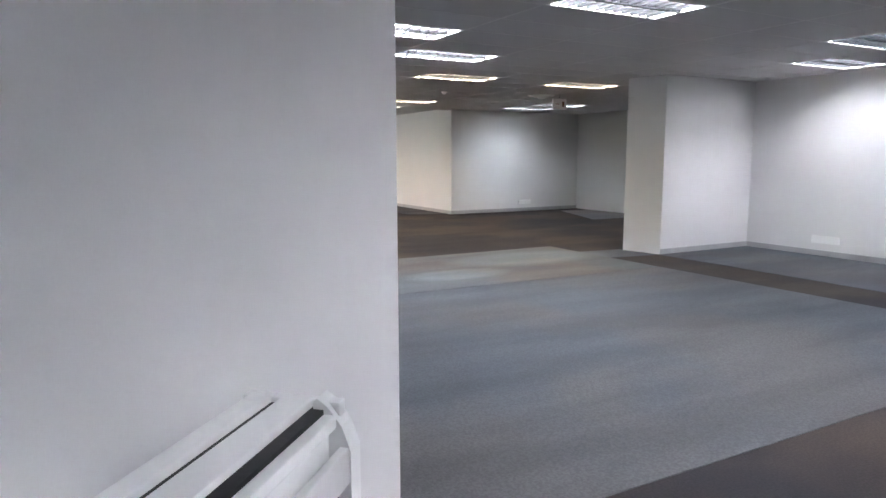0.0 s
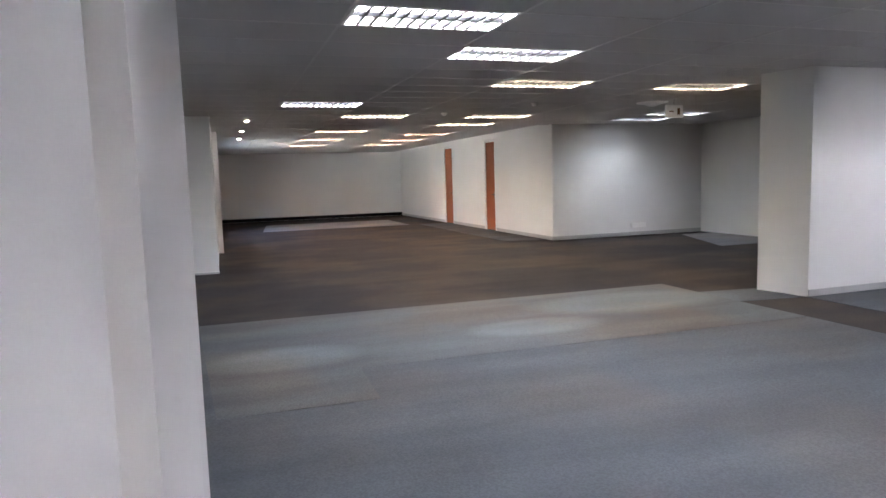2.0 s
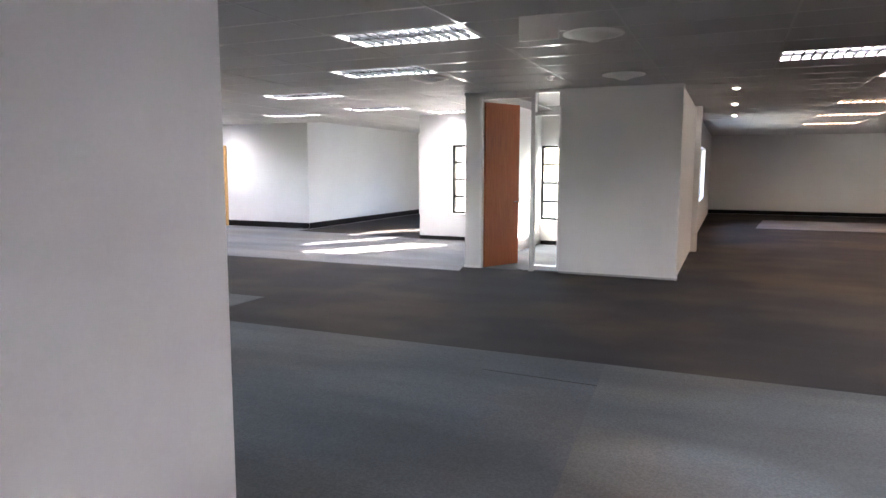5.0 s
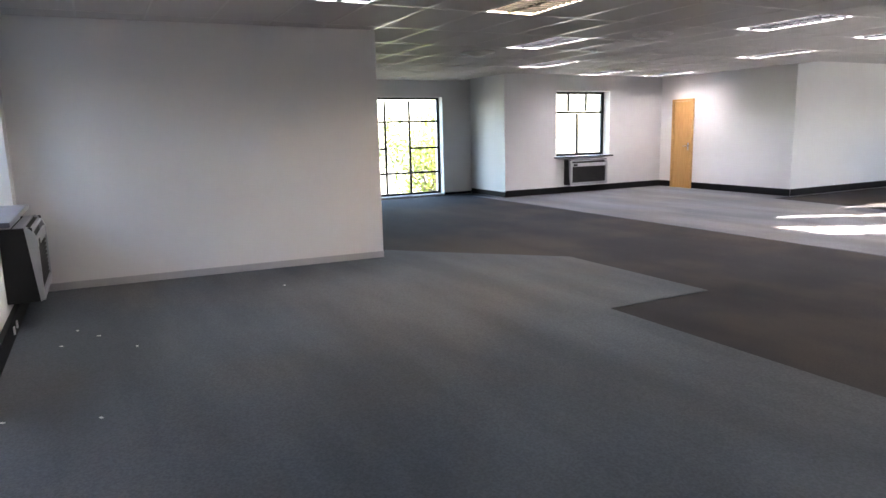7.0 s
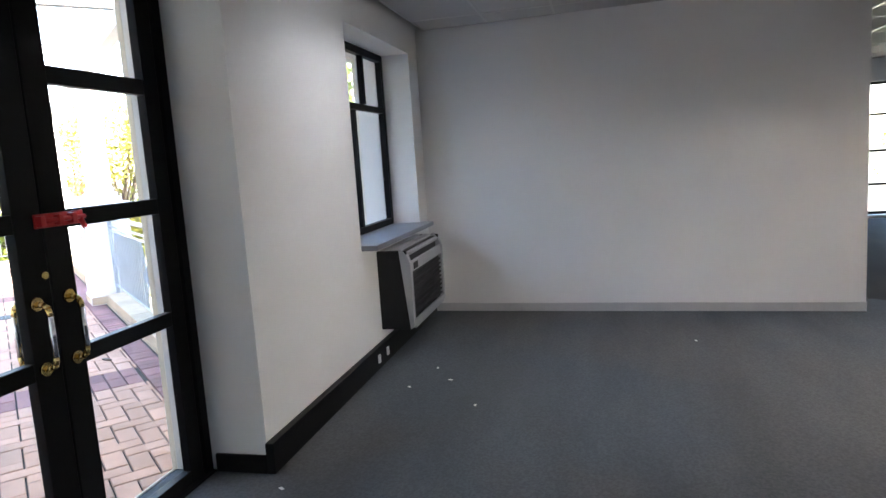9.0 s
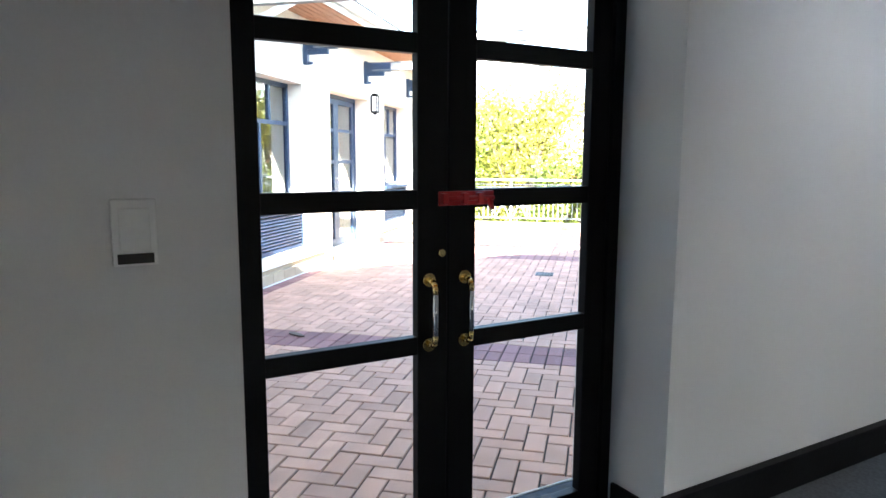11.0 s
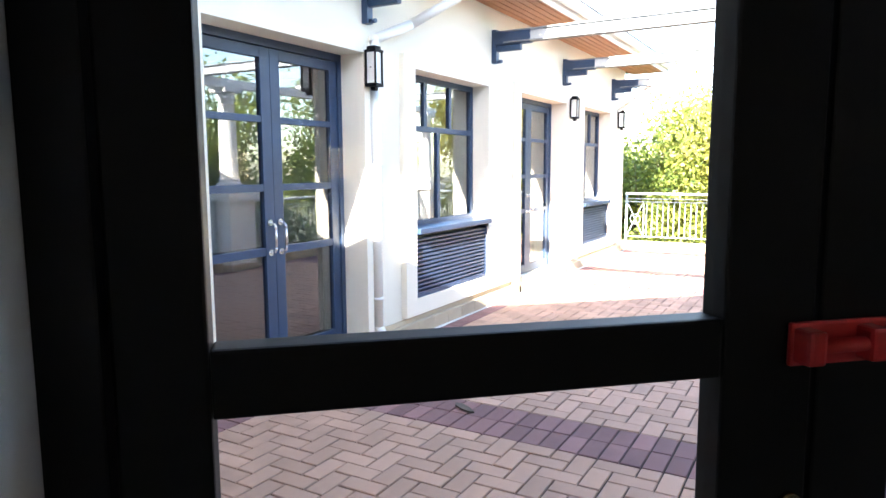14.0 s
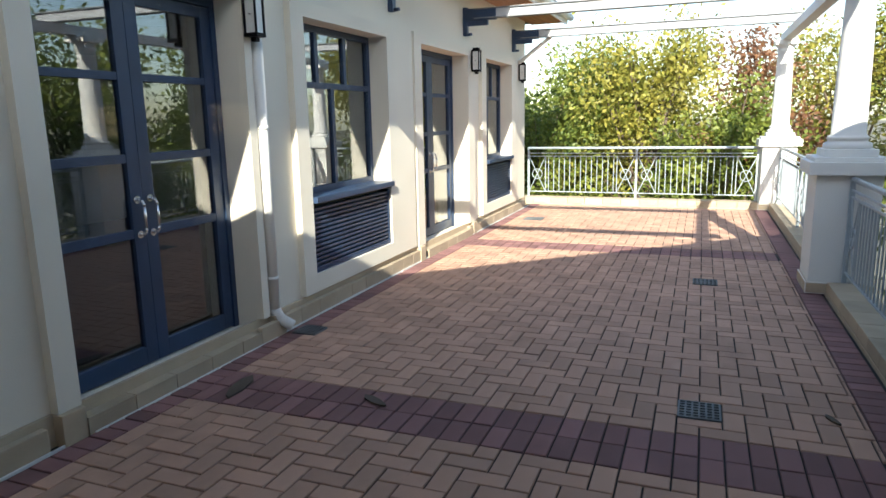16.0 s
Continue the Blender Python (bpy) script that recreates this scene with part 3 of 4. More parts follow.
def downlight():
    bm = bmesh.new()
    turned(bm, 0, 0, [(.055, -.006), (.065, -.004), (.065, .02), (.03, .02)], 20)
    ob = finish(bm, "downlight", PLASTIC_W)
    bm = bmesh.new()
    turned(bm, 0, 0, [(.0001, -.016), (.028, -.012), (.04, -.0065), (.03, -.0062)], 16)
    finish(bm, "bulb", SPOT, ob)
    return tagged(ob, "small round white ceiling downlight, lit", "downlight", "hall downlights")


first = downlight()
first.matrix_basis = pose(.55, 10.68, H - .004)
for y in (13.2, 15.88):
    copy_thing(first, pose(.54, y, H - .004))


def air_diffuser():
    bm = bmesh.new()
    turned(bm, 0, 0, [(.05, -.06), (.06, -.055), (.11, -.035), (.10, -.03), (.17, -.02), (.16, -.015), (.24, -.008), (.26, -.002), (.26, .012)], 32)
    ob = finish(bm, "air_diffuser", PLASTIC_W)
    return tagged(ob, "round white ceiling air diffuser", "air diffuser", "round ceiling diffusers")


first = air_diffuser()
first.matrix_basis = pose(-7.05, 8.2, H - .006)
for x, y in ((-3.08, 8.08), (-.6, 6.05), (-.73, 8.7), (-9.5, 7.0), (7.0, 7.4)):
    copy_thing(first, pose(x, y, H - .006))


def smoke_detector():
    bm = bmesh.new()
    turned(bm, 0, 0, [(.02, -.05), (.035, -.045), (.04, -.02), (.055, -.016), (.055, .0)], 20)
    return tagged(finish(bm, "smoke_detector", PLASTIC_W), "small white ceiling smoke detector", "smoke detector", "ceiling detectors")


first = smoke_detector()
first.matrix_basis = pose(4.9, 7.6, H)
for x, y in ((3.9, 9.2), (-1.6, 8.5), (-8.7, 8.6)):
    copy_thing(first, pose(x, y, H))

sign = boxes("exit_sign", [(-.02, -.16, -.30, .02, .16, -.10)], PLASTIC_W, at=pose(7.05, 6.9, H, 0, 0, 90), bevel=.006)
tagged(sign, "hanging exit sign with arrow, pale box", "exit sign")
bm = bmesh.new()
rod(bm, (0, 0, -.10), (0, 0, 0), .006)
finish(bm, "hanger", STEEL, sign)
boxes("symbol", [(.0205, -.10, -.25, .0225, -.05, -.15), (.0205, .02, -.21, .0225, .11, -.19), (.0205, -.02, -.25, .0225, .0, -.15), (-.0225, -.10, -.25, -.0205, -.05, -.15), (-.0225, .02, -.21, -.0205, .11, -.19)], material("sign brown", (.10, .045, .01), .5), sign)
tagged(boxes("blank_sign", [(-.15, -.02, -.20, .15, .02, -.02)], PLASTIC_W, at=pose(-.83, 5.12, H, 0, 0, 0), bevel=.004), "plain cream sign plate hanging from the ceiling", "sign")
bm = bmesh.new()
rod(bm, (0, 0, -.02), (0, 0, 0), .005)
finish(bm, "hanger", STEEL, bpy.data.objects["blank_sign"])


# ---------------------------------------------------------------- windows and doors
def grid_frame(name, w, h, cols, rows, bar, depth, mat, glass, edge=.05, at=None, parent=None, z0=0.0):
    """A glazed frame along local x from 0 to w: cols and rows are the middles of the bars."""
    parts = [(0, -depth / 2, z0, edge, depth / 2, h), (w - edge, -depth / 2, z0, w, depth / 2, h), (edge, -depth / 2, z0, w - edge, depth / 2, z0 + edge), (edge, -depth / 2, h - edge, w - edge, depth / 2, h)]
    b = bar / 2
    for c, lo, hi in cols:
        parts.append((c - b, -depth * .42, lo, c + b, depth * .42, hi))
    for r, a, e in rows:
        parts.append((a, -depth * .44, r - b, e, depth * .44, r + b))
    f = boxes(name, parts, mat, parent, at, bevel=.003)
    g = boxes("pane", [(edge * .8, -.003, z0 + edge * .8, w - edge * .8, .003, h - edge * .8)], glass, f)
    g.visible_shadow = False
    return f


# tall window, bay window, office windows: steel frames
f = grid_frame("window_tall", 2.08, 2.27, [(.68, .05, 2.2), (1.30, .05, 2.2)], [(.52, .05, 2.03), (1.10, .05, .68), (1.10, 1.30, 2.03), (1.72, .05, 2.03)], .045, .05, FRAME_K, GLASS, .05, pose(-14.84, 6.95, .05, 0, 0, 90))
structure(f, "tall black steel-framed window with many panes", "window")


def casement(name, x, y, turn, w, h, z, mat, glass, label, inner=True):
    f = grid_frame(name, w, h, [(w / 2, .05, h * .66), (w / 3, h * .7, h - .04), (2 * w / 3, h * .7, h - .04)], [(h * .68, .04, w - .04)], .05, .055, mat, glass, .06, pose(x, y, z, 0, 0, turn))
    return structure(f, label, "window")


casement("window_bay", -13.36, 11.22, 90, 1.60, 1.51, .87, FRAME_K, GLASS, "black-framed bay window above the heater")
casement("window_terrace", -7.80, .60, 0, 1.60, 1.54, .92, FRAME_K, GLASS, "black-framed window beside the terrace door")
structure(boxes("window_sill", [(-7.86, .62, .885, -6.20, 1.0, .925)], material("slate sill", (.16, .17, .20), .3), bevel=.008), "dark slate window sill projecting from the wall", "sill")
structure(boxes("window_sill", [(-13.14, 11.16, .835, -12.99, 12.86, .868), ], SKIRT_K, bevel=.006), "black window sill in the bay", "sill")
for k, (a, b, c, d) in enumerate(COURT):
    f = grid_frame(f"window_court_{k + 1}", b - a, d - c, [((b - a) / 2, .04, d - c - .04)], [((d - c) * t, .04, b - a - .04) for t in (.25, .5, .75)], .045, .05, FRAME_K, GLASS, .05, pose(a, 13.62, c))
    structure(f, "black-framed courtyard window in bright light", "window")
for k, (a, b, c, d) in enumerate(((14.19, 15.19, .6, 2.1), (16.64, 18.24, .5, 2.3))):
    f = grid_frame(f"window_corridor_{k + 1}", b - a, d - c, [((b - a) / 2, .04, d - c - .04)], [((d - c) * .5, .04, b - a - .04)], .045, .05, FRAME_K, GLASS, .05, pose(-5.6, a, c, 0, 0, 90))
    structure(f, "black-framed corridor window", "window")
for k, (a, b, c, d) in enumerate(((16.34, 20.34, .75, 2.1),)):
    f = grid_frame(f"window_hall_{k + 1}", b - a, d - c, [((b - a) * t, .04, d - c - .04) for t in (.25, .5, .75)], [((d - c) * .5, .04, b - a - .04)], .045, .05, FRAME_K, GLASS, .05, pose(-.30, a, c, 0, 0, 90))
    structure(f, "bright hall window in a dark frame", "window")


def pull_handle(mats, parent, x, y, z0, z1, out, at=None):
    bm = bmesh.new()
    pts = [(x, y, z0), (x, y + out * .6, z0 + .004), (x, y + out * .92, z0 + .016), (x, y + out, z0 + .045), (x, y + out, z1 - .045), (x, y + out * .92, z1 - .016), (x, y + out * .6, z1 - .004), (x, y, z1)]
    for a, b in zip(pts, pts[1:]):
        rod(bm, a, b, .0105, n=10, mat=1 if abs(b[2] - a[2]) > .1 else 0)
    for z in (z0, z1):
        rod(bm, (x, y, z), (x, y + math.copysign(.010, out), z), .025, n=16)
    return finish(bm, "handle", mats, parent)


def glazed_leaf(name, w, h, rails, stile, depth, mat, glass, parent, at, bottom):
    """A glazed door leaf from local x 0 to w; rails: bottom and top of each bar."""
    parts = [(0, -depth / 2, .01, stile[0], depth / 2, h), (w - stile[1], -depth / 2, .01, w, depth / 2, h), (stile[0], -depth / 2, .01, w - stile[1], depth / 2, bottom), (stile[0], -depth / 2, h - .08, w - stile[1], depth / 2, h)]
    parts += [(stile[0], -depth * .45, a, w - stile[1], depth * .45, b) for a, b in rails]
    leaf = boxes(name, parts, mat, parent, at, bevel=.004)
    edges = [bottom, *(v for r in rails for v in r), h - .08]
    for a, b in zip(edges[::2], edges[1::2]):
        p = boxes("pane", [(stile[0] - .006, -.003, a - .006, w - stile[1] + .006, .003, b + .006)], glass, leaf)
        p.visible_shadow = False
    return leaf


# terrace double door
RAILS = [(.800, .867), (1.330, 1.399), (1.866, 1.935)]
td = boxes("door_terrace", [(DOOR_X0, .50, 0, DOOR_X0 + .055, .57, DOOR_H), (DOOR_X1 - .055, .50, 0, DOOR_X1, .57, DOOR_H), (DOOR_X0 + .055, .50, DOOR_H - .05, DOOR_X1 - .055, .57, DOOR_H), (DOOR_X0, .47, -.03, DOOR_X1, .59, .012)], FRAME_K, bevel=.003)
structure(td, "black-framed glazed double terrace door, bolted shut", "door")
MIDX = -3.828
la = glazed_leaf("leaf", MIDX - .003 - (DOOR_X0 + .057), 2.44, RAILS, (.099, .115), .045, FRAME_K, GLASS, td, pose(DOOR_X0 + .057, DOOR_Y, 0), .075)
lb = glazed_leaf("leaf", DOOR_X1 - .057 - (MIDX + .003), 2.44, RAILS, (.120, .086), .045, FRAME_K, GLASS, td, pose(MIDX + .003, DOOR_Y, 0), .075)
for x in (-3.897, -3.747):
    tagged(pull_handle([BRASS, STEEL], td, x, DOOR_Y + .023, .835, 1.075, .055), "brass and steel pull handle")
    tagged(pull_handle([BRASS, STEEL], td, x, DOOR_Y - .023, .835, 1.075, -.055), "brass and steel pull handle")
bm = bmesh.new()
rod(bm, (-3.80, DOOR_Y + .02, 1.17), (-3.80, DOOR_Y + .032, 1.17), .014, n=14)
finish(bm, "lock", BRASS, td)
bm = bmesh.new()
box(bm, -4.02, DOOR_Y + .024, 1.340, -3.785, DOOR_Y + .032, 1.392, bevel=.004)
rod(bm, (-4.01, DOOR_Y + .045, 1.366), (-3.80, DOOR_Y + .045, 1.366), .009, n=10)
for x in (-3.95, -3.885, -3.80):
    box(bm, x - .012, DOOR_Y + .028, 1.346, x + .012, DOOR_Y + .058, 1.386, bevel=.005)
rod(bm, (-3.985, DOOR_Y + .045, 1.366), (-4.005, DOOR_Y + .045, 1.325), .010, n=8)
bolt = tagged(finish(bm, "door_bolt", RED), "red lacquered slide bolt across the terrace doors", "bolt")
bm = bmesh.new()
for k in range(7):
    a = k / 7 * math.pi
    rod(bm, (-3.99 + .028 * math.cos(a) + .02, DOOR_Y + .05, 1.33 - .045 * math.sin(a)), (-3.99 + .028 * math.cos(a + .38) + .02, DOOR_Y + .05, 1.33 - .045 * math.sin(a + .38)), .0025, n=6)
finish(bm, "chain", STEEL, bolt)


def wall_switch():
    s = boxes("light_switch", [(-.050, 0, -.080, .050, .018, .080)], PLASTIC_W, bevel=.004)
    boxes("rocker", [(-.034, .018, -.042, .034, .023, .058)], PLASTIC_W, s, bevel=.002)
    boxes("window", [(-.040, .018, -.074, .040, .021, -.050)], PLASTIC_K, s)
    bm = bmesh.new()
    rod(bm, (0, .023, .0), (0, .031, .0), .011, n=16)
    finish(bm, "knob", PLASTIC_W, s)
    return tagged(s, "white plastic light switch plate on the wall", "light switch")


wall_switch().matrix_basis = pose(-2.765, .881, 1.33)


def socket(at, label="white twin wall socket near the floor"):
    s = boxes("wall_socket", [(-.21, -.028, -.058, .21, 0, .058)], PLASTIC_W, at=at, bevel=.006)
    boxes("cover", [(-.17, -.034, -.035, -.02, -.028, .035), (.02, -.034, -.035, .17, -.028, .035)], PLASTIC_W, s, bevel=.002)
    return tagged(s, label, "socket", "wall sockets")


socket(pose(8.618, 2.45, .25, 0, 0, 90 - 180))
socket(pose(9.70, 11.698, .25))


# ---------------------------------------------------------------- heaters under the windows
def heater(w, shell, front, grille, label):
    """A wall-hung heating and cooling unit: local x along the wall, y out of it."""
    h, d = .60, .26
    bm = bmesh.new()
    for x0, x1 in ((0, .035), (w - .035, w)):
        box(bm, x0, .0, 0, x1, d - .03, h, bevel=.006)
    box(bm, .035, .0, .02, w - .035, d - .05, h - .05)
    body = finish(bm, "heater", shell)
    bm = bmesh.new()
    prof = [(d - .03, .0), (d, .02), (d, h - .10), (d - .02, h - .045), (d - .05, h - .005), (d - .075, h + .012), (d - .085, h)]
    lo = [bm.verts.new((-.004, y, z)) for y, z in prof]
    hi = [bm.verts.new((.05, y, z)) for y, z in prof]
    lo2 = [bm.verts.new((w - .05, y, z)) for y, z in prof]
    hi2 = [bm.verts.new((w + .004, y, z)) for y, z in prof]
    for A, B in ((lo, hi), (lo2, hi2)):
        for k in range(len(prof) - 1):
            bm.faces.new((A[k], B[k], B[k + 1], A[k + 1]))
        bm.faces.new(A)
        bm.faces.new(B[::-1])
    box(bm, .05, d - .02, 0, w - .05, d, .06, bevel=.004)
    box(bm, .05, d - .025, h - .17, w - .05, d - .003, h - .09, bevel=.004)
    box(bm, .05, d - .06, h - .05, w - .05, d - .03, h - .02, bevel=.006)
    box(bm, .02, .02, h - .03, w - .02, .07, h + .004, bevel=.004)
    box(bm, .02, .095, h - .03, w - .02, .17, h + .004, bevel=.008)
    bmesh.ops.recalc_face_normals(bm, faces=bm.faces)
    finish(bm, "front", front, body)
    bm = bmesh.new()
    box(bm, .05, d - .05, .06, w - .05, d - .03, h - .17)
    for k in range(9):
        z = .075 + k * (h - .26) / 9
        box(bm, .055, d - .032, z, w - .055, d - .012, z + .014)
    box(bm, .03, .07, h - .04, w - .03, .095, h - .012)
    box(bm, .03, .17, h - .04, w - .03, .20, h - .012)
    finish(bm, "grille", grille, body)
    boxes("panel", [(w - .20, d + .001, h - .155, w - .08, d + .004, h - .105)], PLASTIC_K, body)
    return tagged(body, label, "heater")


heater(1.10, PLASTIC_K, PLASTIC_G, PLASTIC_K, "black and silver wall heater under the bay window").matrix_basis = pose(-13.11, 12.55, .20, 0, 0, -90)
heater(1.05, PLASTIC_K, PLASTIC_G, PLASTIC_K, "black and silver wall heater under the terrace window").matrix_basis = pose(-7.55, .881, .24)
heater(1.10, PLASTIC_W, PLASTIC_W, PLASTIC_K, "white wall heater with dark slots on the wing wall").matrix_basis = WING @ pose(2.05, -.5, .38, 0, 0, 180)

# scraps on the floor and small sockets on the skirting
for k, (x, y, r) in enumerate(((-6.3, 1.35, 20), (-6.05, 1.5, 70), (-5.6, 1.75, 10), (-5.9, 1.25, 45), (-4.3, 1.5, 30), (-7.0, 3.2, 15), (-4.5, 1.02, 60))):
    bm = bmesh.new()
    prism(bm, [(-.015, -.006), (.012, -.008), (.016, .005), (-.010, .009)], 0, .003)
    tagged(finish(bm, "paper_scrap", PAPER, at=pose(x, y, .0065, 0, 0, r)), "tiny white paper scrap on the carpet", "litter", "carpet scraps")
for x in (-6.25, -6.45):
    tagged(boxes("data_outlet", [(-.02, .0, -.03, .02, .012, .03)], PLASTIC_W, at=pose(x, .926, .09), bevel=.003), "small white outlet on the black skirting", "outlet", "skirting outlets")

# ---------------------------------------------------------------- terrace: wing front
# openings on the wing front, as stretches of s with bottom and top
D1, W1, D2, W2 = (.125, 1.80, .05, 2.53), (2.61, 4.20, .30, 2.50), (5.14, 6.85, .07, 2.52), (7.71, 9.20, .30, 2.54)
END = 10.35


def wing_wall():
    ops = [(END - o[1], END - o[0], o[2], o[3]) for o in (D1, W1, D2, W2)]
    p0, p1 = (-END, -.50), (3.14, -.50)
    w = wall_run("wall_wing", p0, p1, .44, GZ - .02, 3.42, ops, CREAM, "cream rendered terrace front with deep openings", at=WING)
    w.data.materials.append(PAINT)
    for p in w.data.polygons:
        if p.normal.y < -.9 and p.center.y < .01:
            p.material_index = 1
    return w


wing_wall()
structure(boxes("wall_wing_end", [(-END + .0, -8, GZ, -END + .3, -.51, 3.42)], CREAM, at=WING), "cream rendered end of the wing", "wall")
# raised render bands beside and over the openings
for a, b, z0, z1 in ((-.02, D1[0], .12, 2.62), (D1[1], 1.885, .12, 2.62), (D1[0], D1[1], D1[3], 2.62),
                     (W1[1], 4.86, .14, 2.62), (2.42, W1[0], .14, 2.62), (W1[0], W1[1], W1[3], 2.62), (W1[0], W1[1], .14, W1[2]),
                     (4.93, D2[0], .12, 2.64), (D2[1], 7.14, .12, 2.64), (D2[0], D2[1], D2[3], 2.64),
                     (7.50, W2[0], .14, 2.66), (W2[1], 9.50, .14, 2.66), (W2[0], W2[1], W2[3], 2.66), (W2[0], W2[1], .14, W2[2])):
    structure(boxes("trim", [(-b, -.06, z0, -a, .0, z1)], CREAM, at=WING), "raised cream render band round the opening", "trim")


def wing_window(o, label):
    s0, s1, z0, z1 = o
    w = s1 - s0
    f = grid_frame("window_wing", w, z1, [(w / 2, 1.0, z0 + 1.65), (w / 3, z0 + 1.69, z1 - .04), (2 * w / 3, z0 + 1.69, z1 - .04)], [(z0 + 1.67, .04, w - .04)], .055, .06, FRAME_B, GLASS_R, .06, WING @ pose(-s1, -.24, 0), None, .98)
    structure(f, label, "window")
    boxes("sill", [(.0, -.06, .935, w, .285, .99)], FRAME_B, f, bevel=.008)
    bm = bmesh.new()
    box(bm, .0, .10, z0, w, .13, .932)
    lou = finish(bm, "louvre_back", PLASTIC_K, f)
    n = 14
    bm = bmesh.new()
    for k in range(n):
        z = z0 + .03 + k * (.87 - z0) / n
        box(bm, .035, .17, z, w - .035, .205, z + .020)
        box(bm, .035, .135, z + .016, w - .035, .172, z + .024)
    box(bm, 0, .13, z0, .035, .215, .90)
    box(bm, w - .035, .13, z0, w, .215, .90)
    box(bm, .035, .13, z0, w - .035, .215, z0 + .03)
    finish(bm, "slat", FRAME_B, f)
    return f


wing_window(W1, "blue-painted wing window above a slatted vent")
wing_window(W2, "blue-painted wing window above a slatted vent")


def wing_door(o, label):
    s0, s1, z0, z1 = o
    w, h = s1 - s0, z1 - z0
    f = boxes("door_wing", [(0, -.04, 0, .05, .04, h), (w - .05, -.04, 0, w, .04, h), (.05, -.04, h - .06, w - .05, .04, h)], FRAME_B, at=WING @ pose(-s1, -.28, z0), bevel=.004)
    structure(f, label, "door")
    lw = w / 2 - .053
    rails = [(.865, .925), (1.352, 1.408), (1.865, 1.915)]
    for x0, st in ((.052, (.095, .10)), (w / 2 + .001, (.10, .095))):
        glazed_leaf("leaf", lw, h - .065, rails, st, .05, FRAME_B, GLASS_R, f, pose(x0, 0, 0), .13)
    for dx in (-.055, .055):
        tagged(pull_handle([STEEL, STEEL], f, w / 2 + dx, .025, .885, 1.115, .06), "polished steel pull handle")
    return f


wing_door(D1, "blue-painted glazed double door with steel pulls")
wing_door(D2, "blue-painted glazed double door with steel pulls")
# stone plinth and thresholds
plinth = structure(boxes("plinth", [(-END, -.06, GZ - .02, 3.0, -.035, .12)], STONE, at=WING), "sandstone plinth along the terrace front", "plinth")
s, k = -1.6, 0
proto = None
while s < END - .3:
    inset = .10 if D1[0] - .1 < s + .15 < D1[1] or D2[0] - .1 < s + .15 < D2[1] else 0
    if proto is None:
        proto = boxes("stone_block", [(-.296, .0, 0, 0, .05, .15)], STONE, bevel=.008)
    if not inset:
        ob = proto if k == 0 else new("stone_block", proto.data)
        ob.parent = plinth
        ob.matrix_basis = pose(-s, -.032 + (.03 if -.1 < s < 2 else 0) + random.uniform(0, .006), GZ - .02)
    s += .30
    k += 1
for o in (D1, D2):
    th = structure(boxes("threshold", [(-o[1] + .002, -.34, GZ - .02, -o[0] - .002, .03, .03)], SAND, at=WING), "sandstone threshold tiles under the blue door", "threshold")
    n = 5
    tile = None
    for k in range(n):
        w = (o[1] - o[0] + .02) / n
        if tile is None:
            tile = boxes("tile", [(.003, -.36, .031, w - .003, .046, .050), (.003, .031, -.068, w - .003, .045, .0305)], STONE, th, bevel=.003)
        ob = tile if k == 0 else new("tile", tile.data)
        ob.parent = th
        ob.matrix_basis = pose(-o[1] - .01 + k * w, random.uniform(0, .003), random.uniform(-.002, .0))
corner = boxes("corner_stone", [(-.122, -.06, GZ - .02, .03, .034, .118)], STONE, plinth, bevel=.008)
for o in (D1, D2):
    for s in ((-.06 if o is D1 else o[0] - .20), o[1] + .128):
        ob = corner if o is D1 and s < 0 else new("corner_stone", corner.data)
        ob.parent = plinth
        ob.matrix_basis = pose(0 if s < 0 else -s, 0, 0)
bead = bmesh.new()
for k in range(34):
    a = -1.6 + k * .35
    box(bead, -a - .35, .05 if -.1 < a < 1.9 else .022, GZ - .012, -a + .004, (.058 if -.1 < a < 1.9 else .029) + random.uniform(-.003, .006), GZ + .003 + random.uniform(0, .004))
structure(finish(bead, "trim_bead", CREAM_W, at=WING), "ragged white mortar bead at the foot of the plinth", "trim")


def lantern(s, z=2.46):
    body = boxes("wall_lantern", [(-.035, -.0, -.16, .035, .025, .16)], FRAME_K, at=WING @ pose(-s, .002 if s < 9.8 else -.058, z - (.05 if s < 3 else 0)) @ Matrix.Scale(.80, 4), bevel=.006)
    bm = bmesh.new()
    for x in (-.06, .06):
        for y in (.03, .15):
            box(bm, x - .008, y - .008, -.17, x + .008, y + .008, .15)
    box(bm, -.075, .015, .15, .075, .165, .175, bevel=.006)
    box(bm, -.055, .035, .175, .055, .145, .215, bevel=.012)
    box(bm, -.072, .018, -.20, .072, .162, -.165, bevel=.006)
    box(bm, -.03, .06, -.24, .03, .12, -.20, bevel=.008)
    box(bm, -.068, .085, -.01, .068, .095, .0)
    finish(bm, "cage", FRAME_K, body)
    boxes("glass", [(-.052, .038, -.165, .052, .142, .15)], LAMP_GLASS, body)
    tagged(body, "black wall lantern with frosted panes", "wall lantern", "terrace lanterns")


for s in (1.84, 7.0, 9.9):
    lantern(s)

# small fixing and vent plate on the render
bm = bmesh.new()
rod(bm, (.19, -.06, 1.67), (.19, -.045, 1.67), .028, n=16)
rod(bm, (.19, -.045, 1.67), (.19, -.035, 1.67), .012, n=10)
tagged(finish(bm, "wall_fixing", PLASTIC_K, at=WING), "small round black fixing on the cream wall", "fixing")

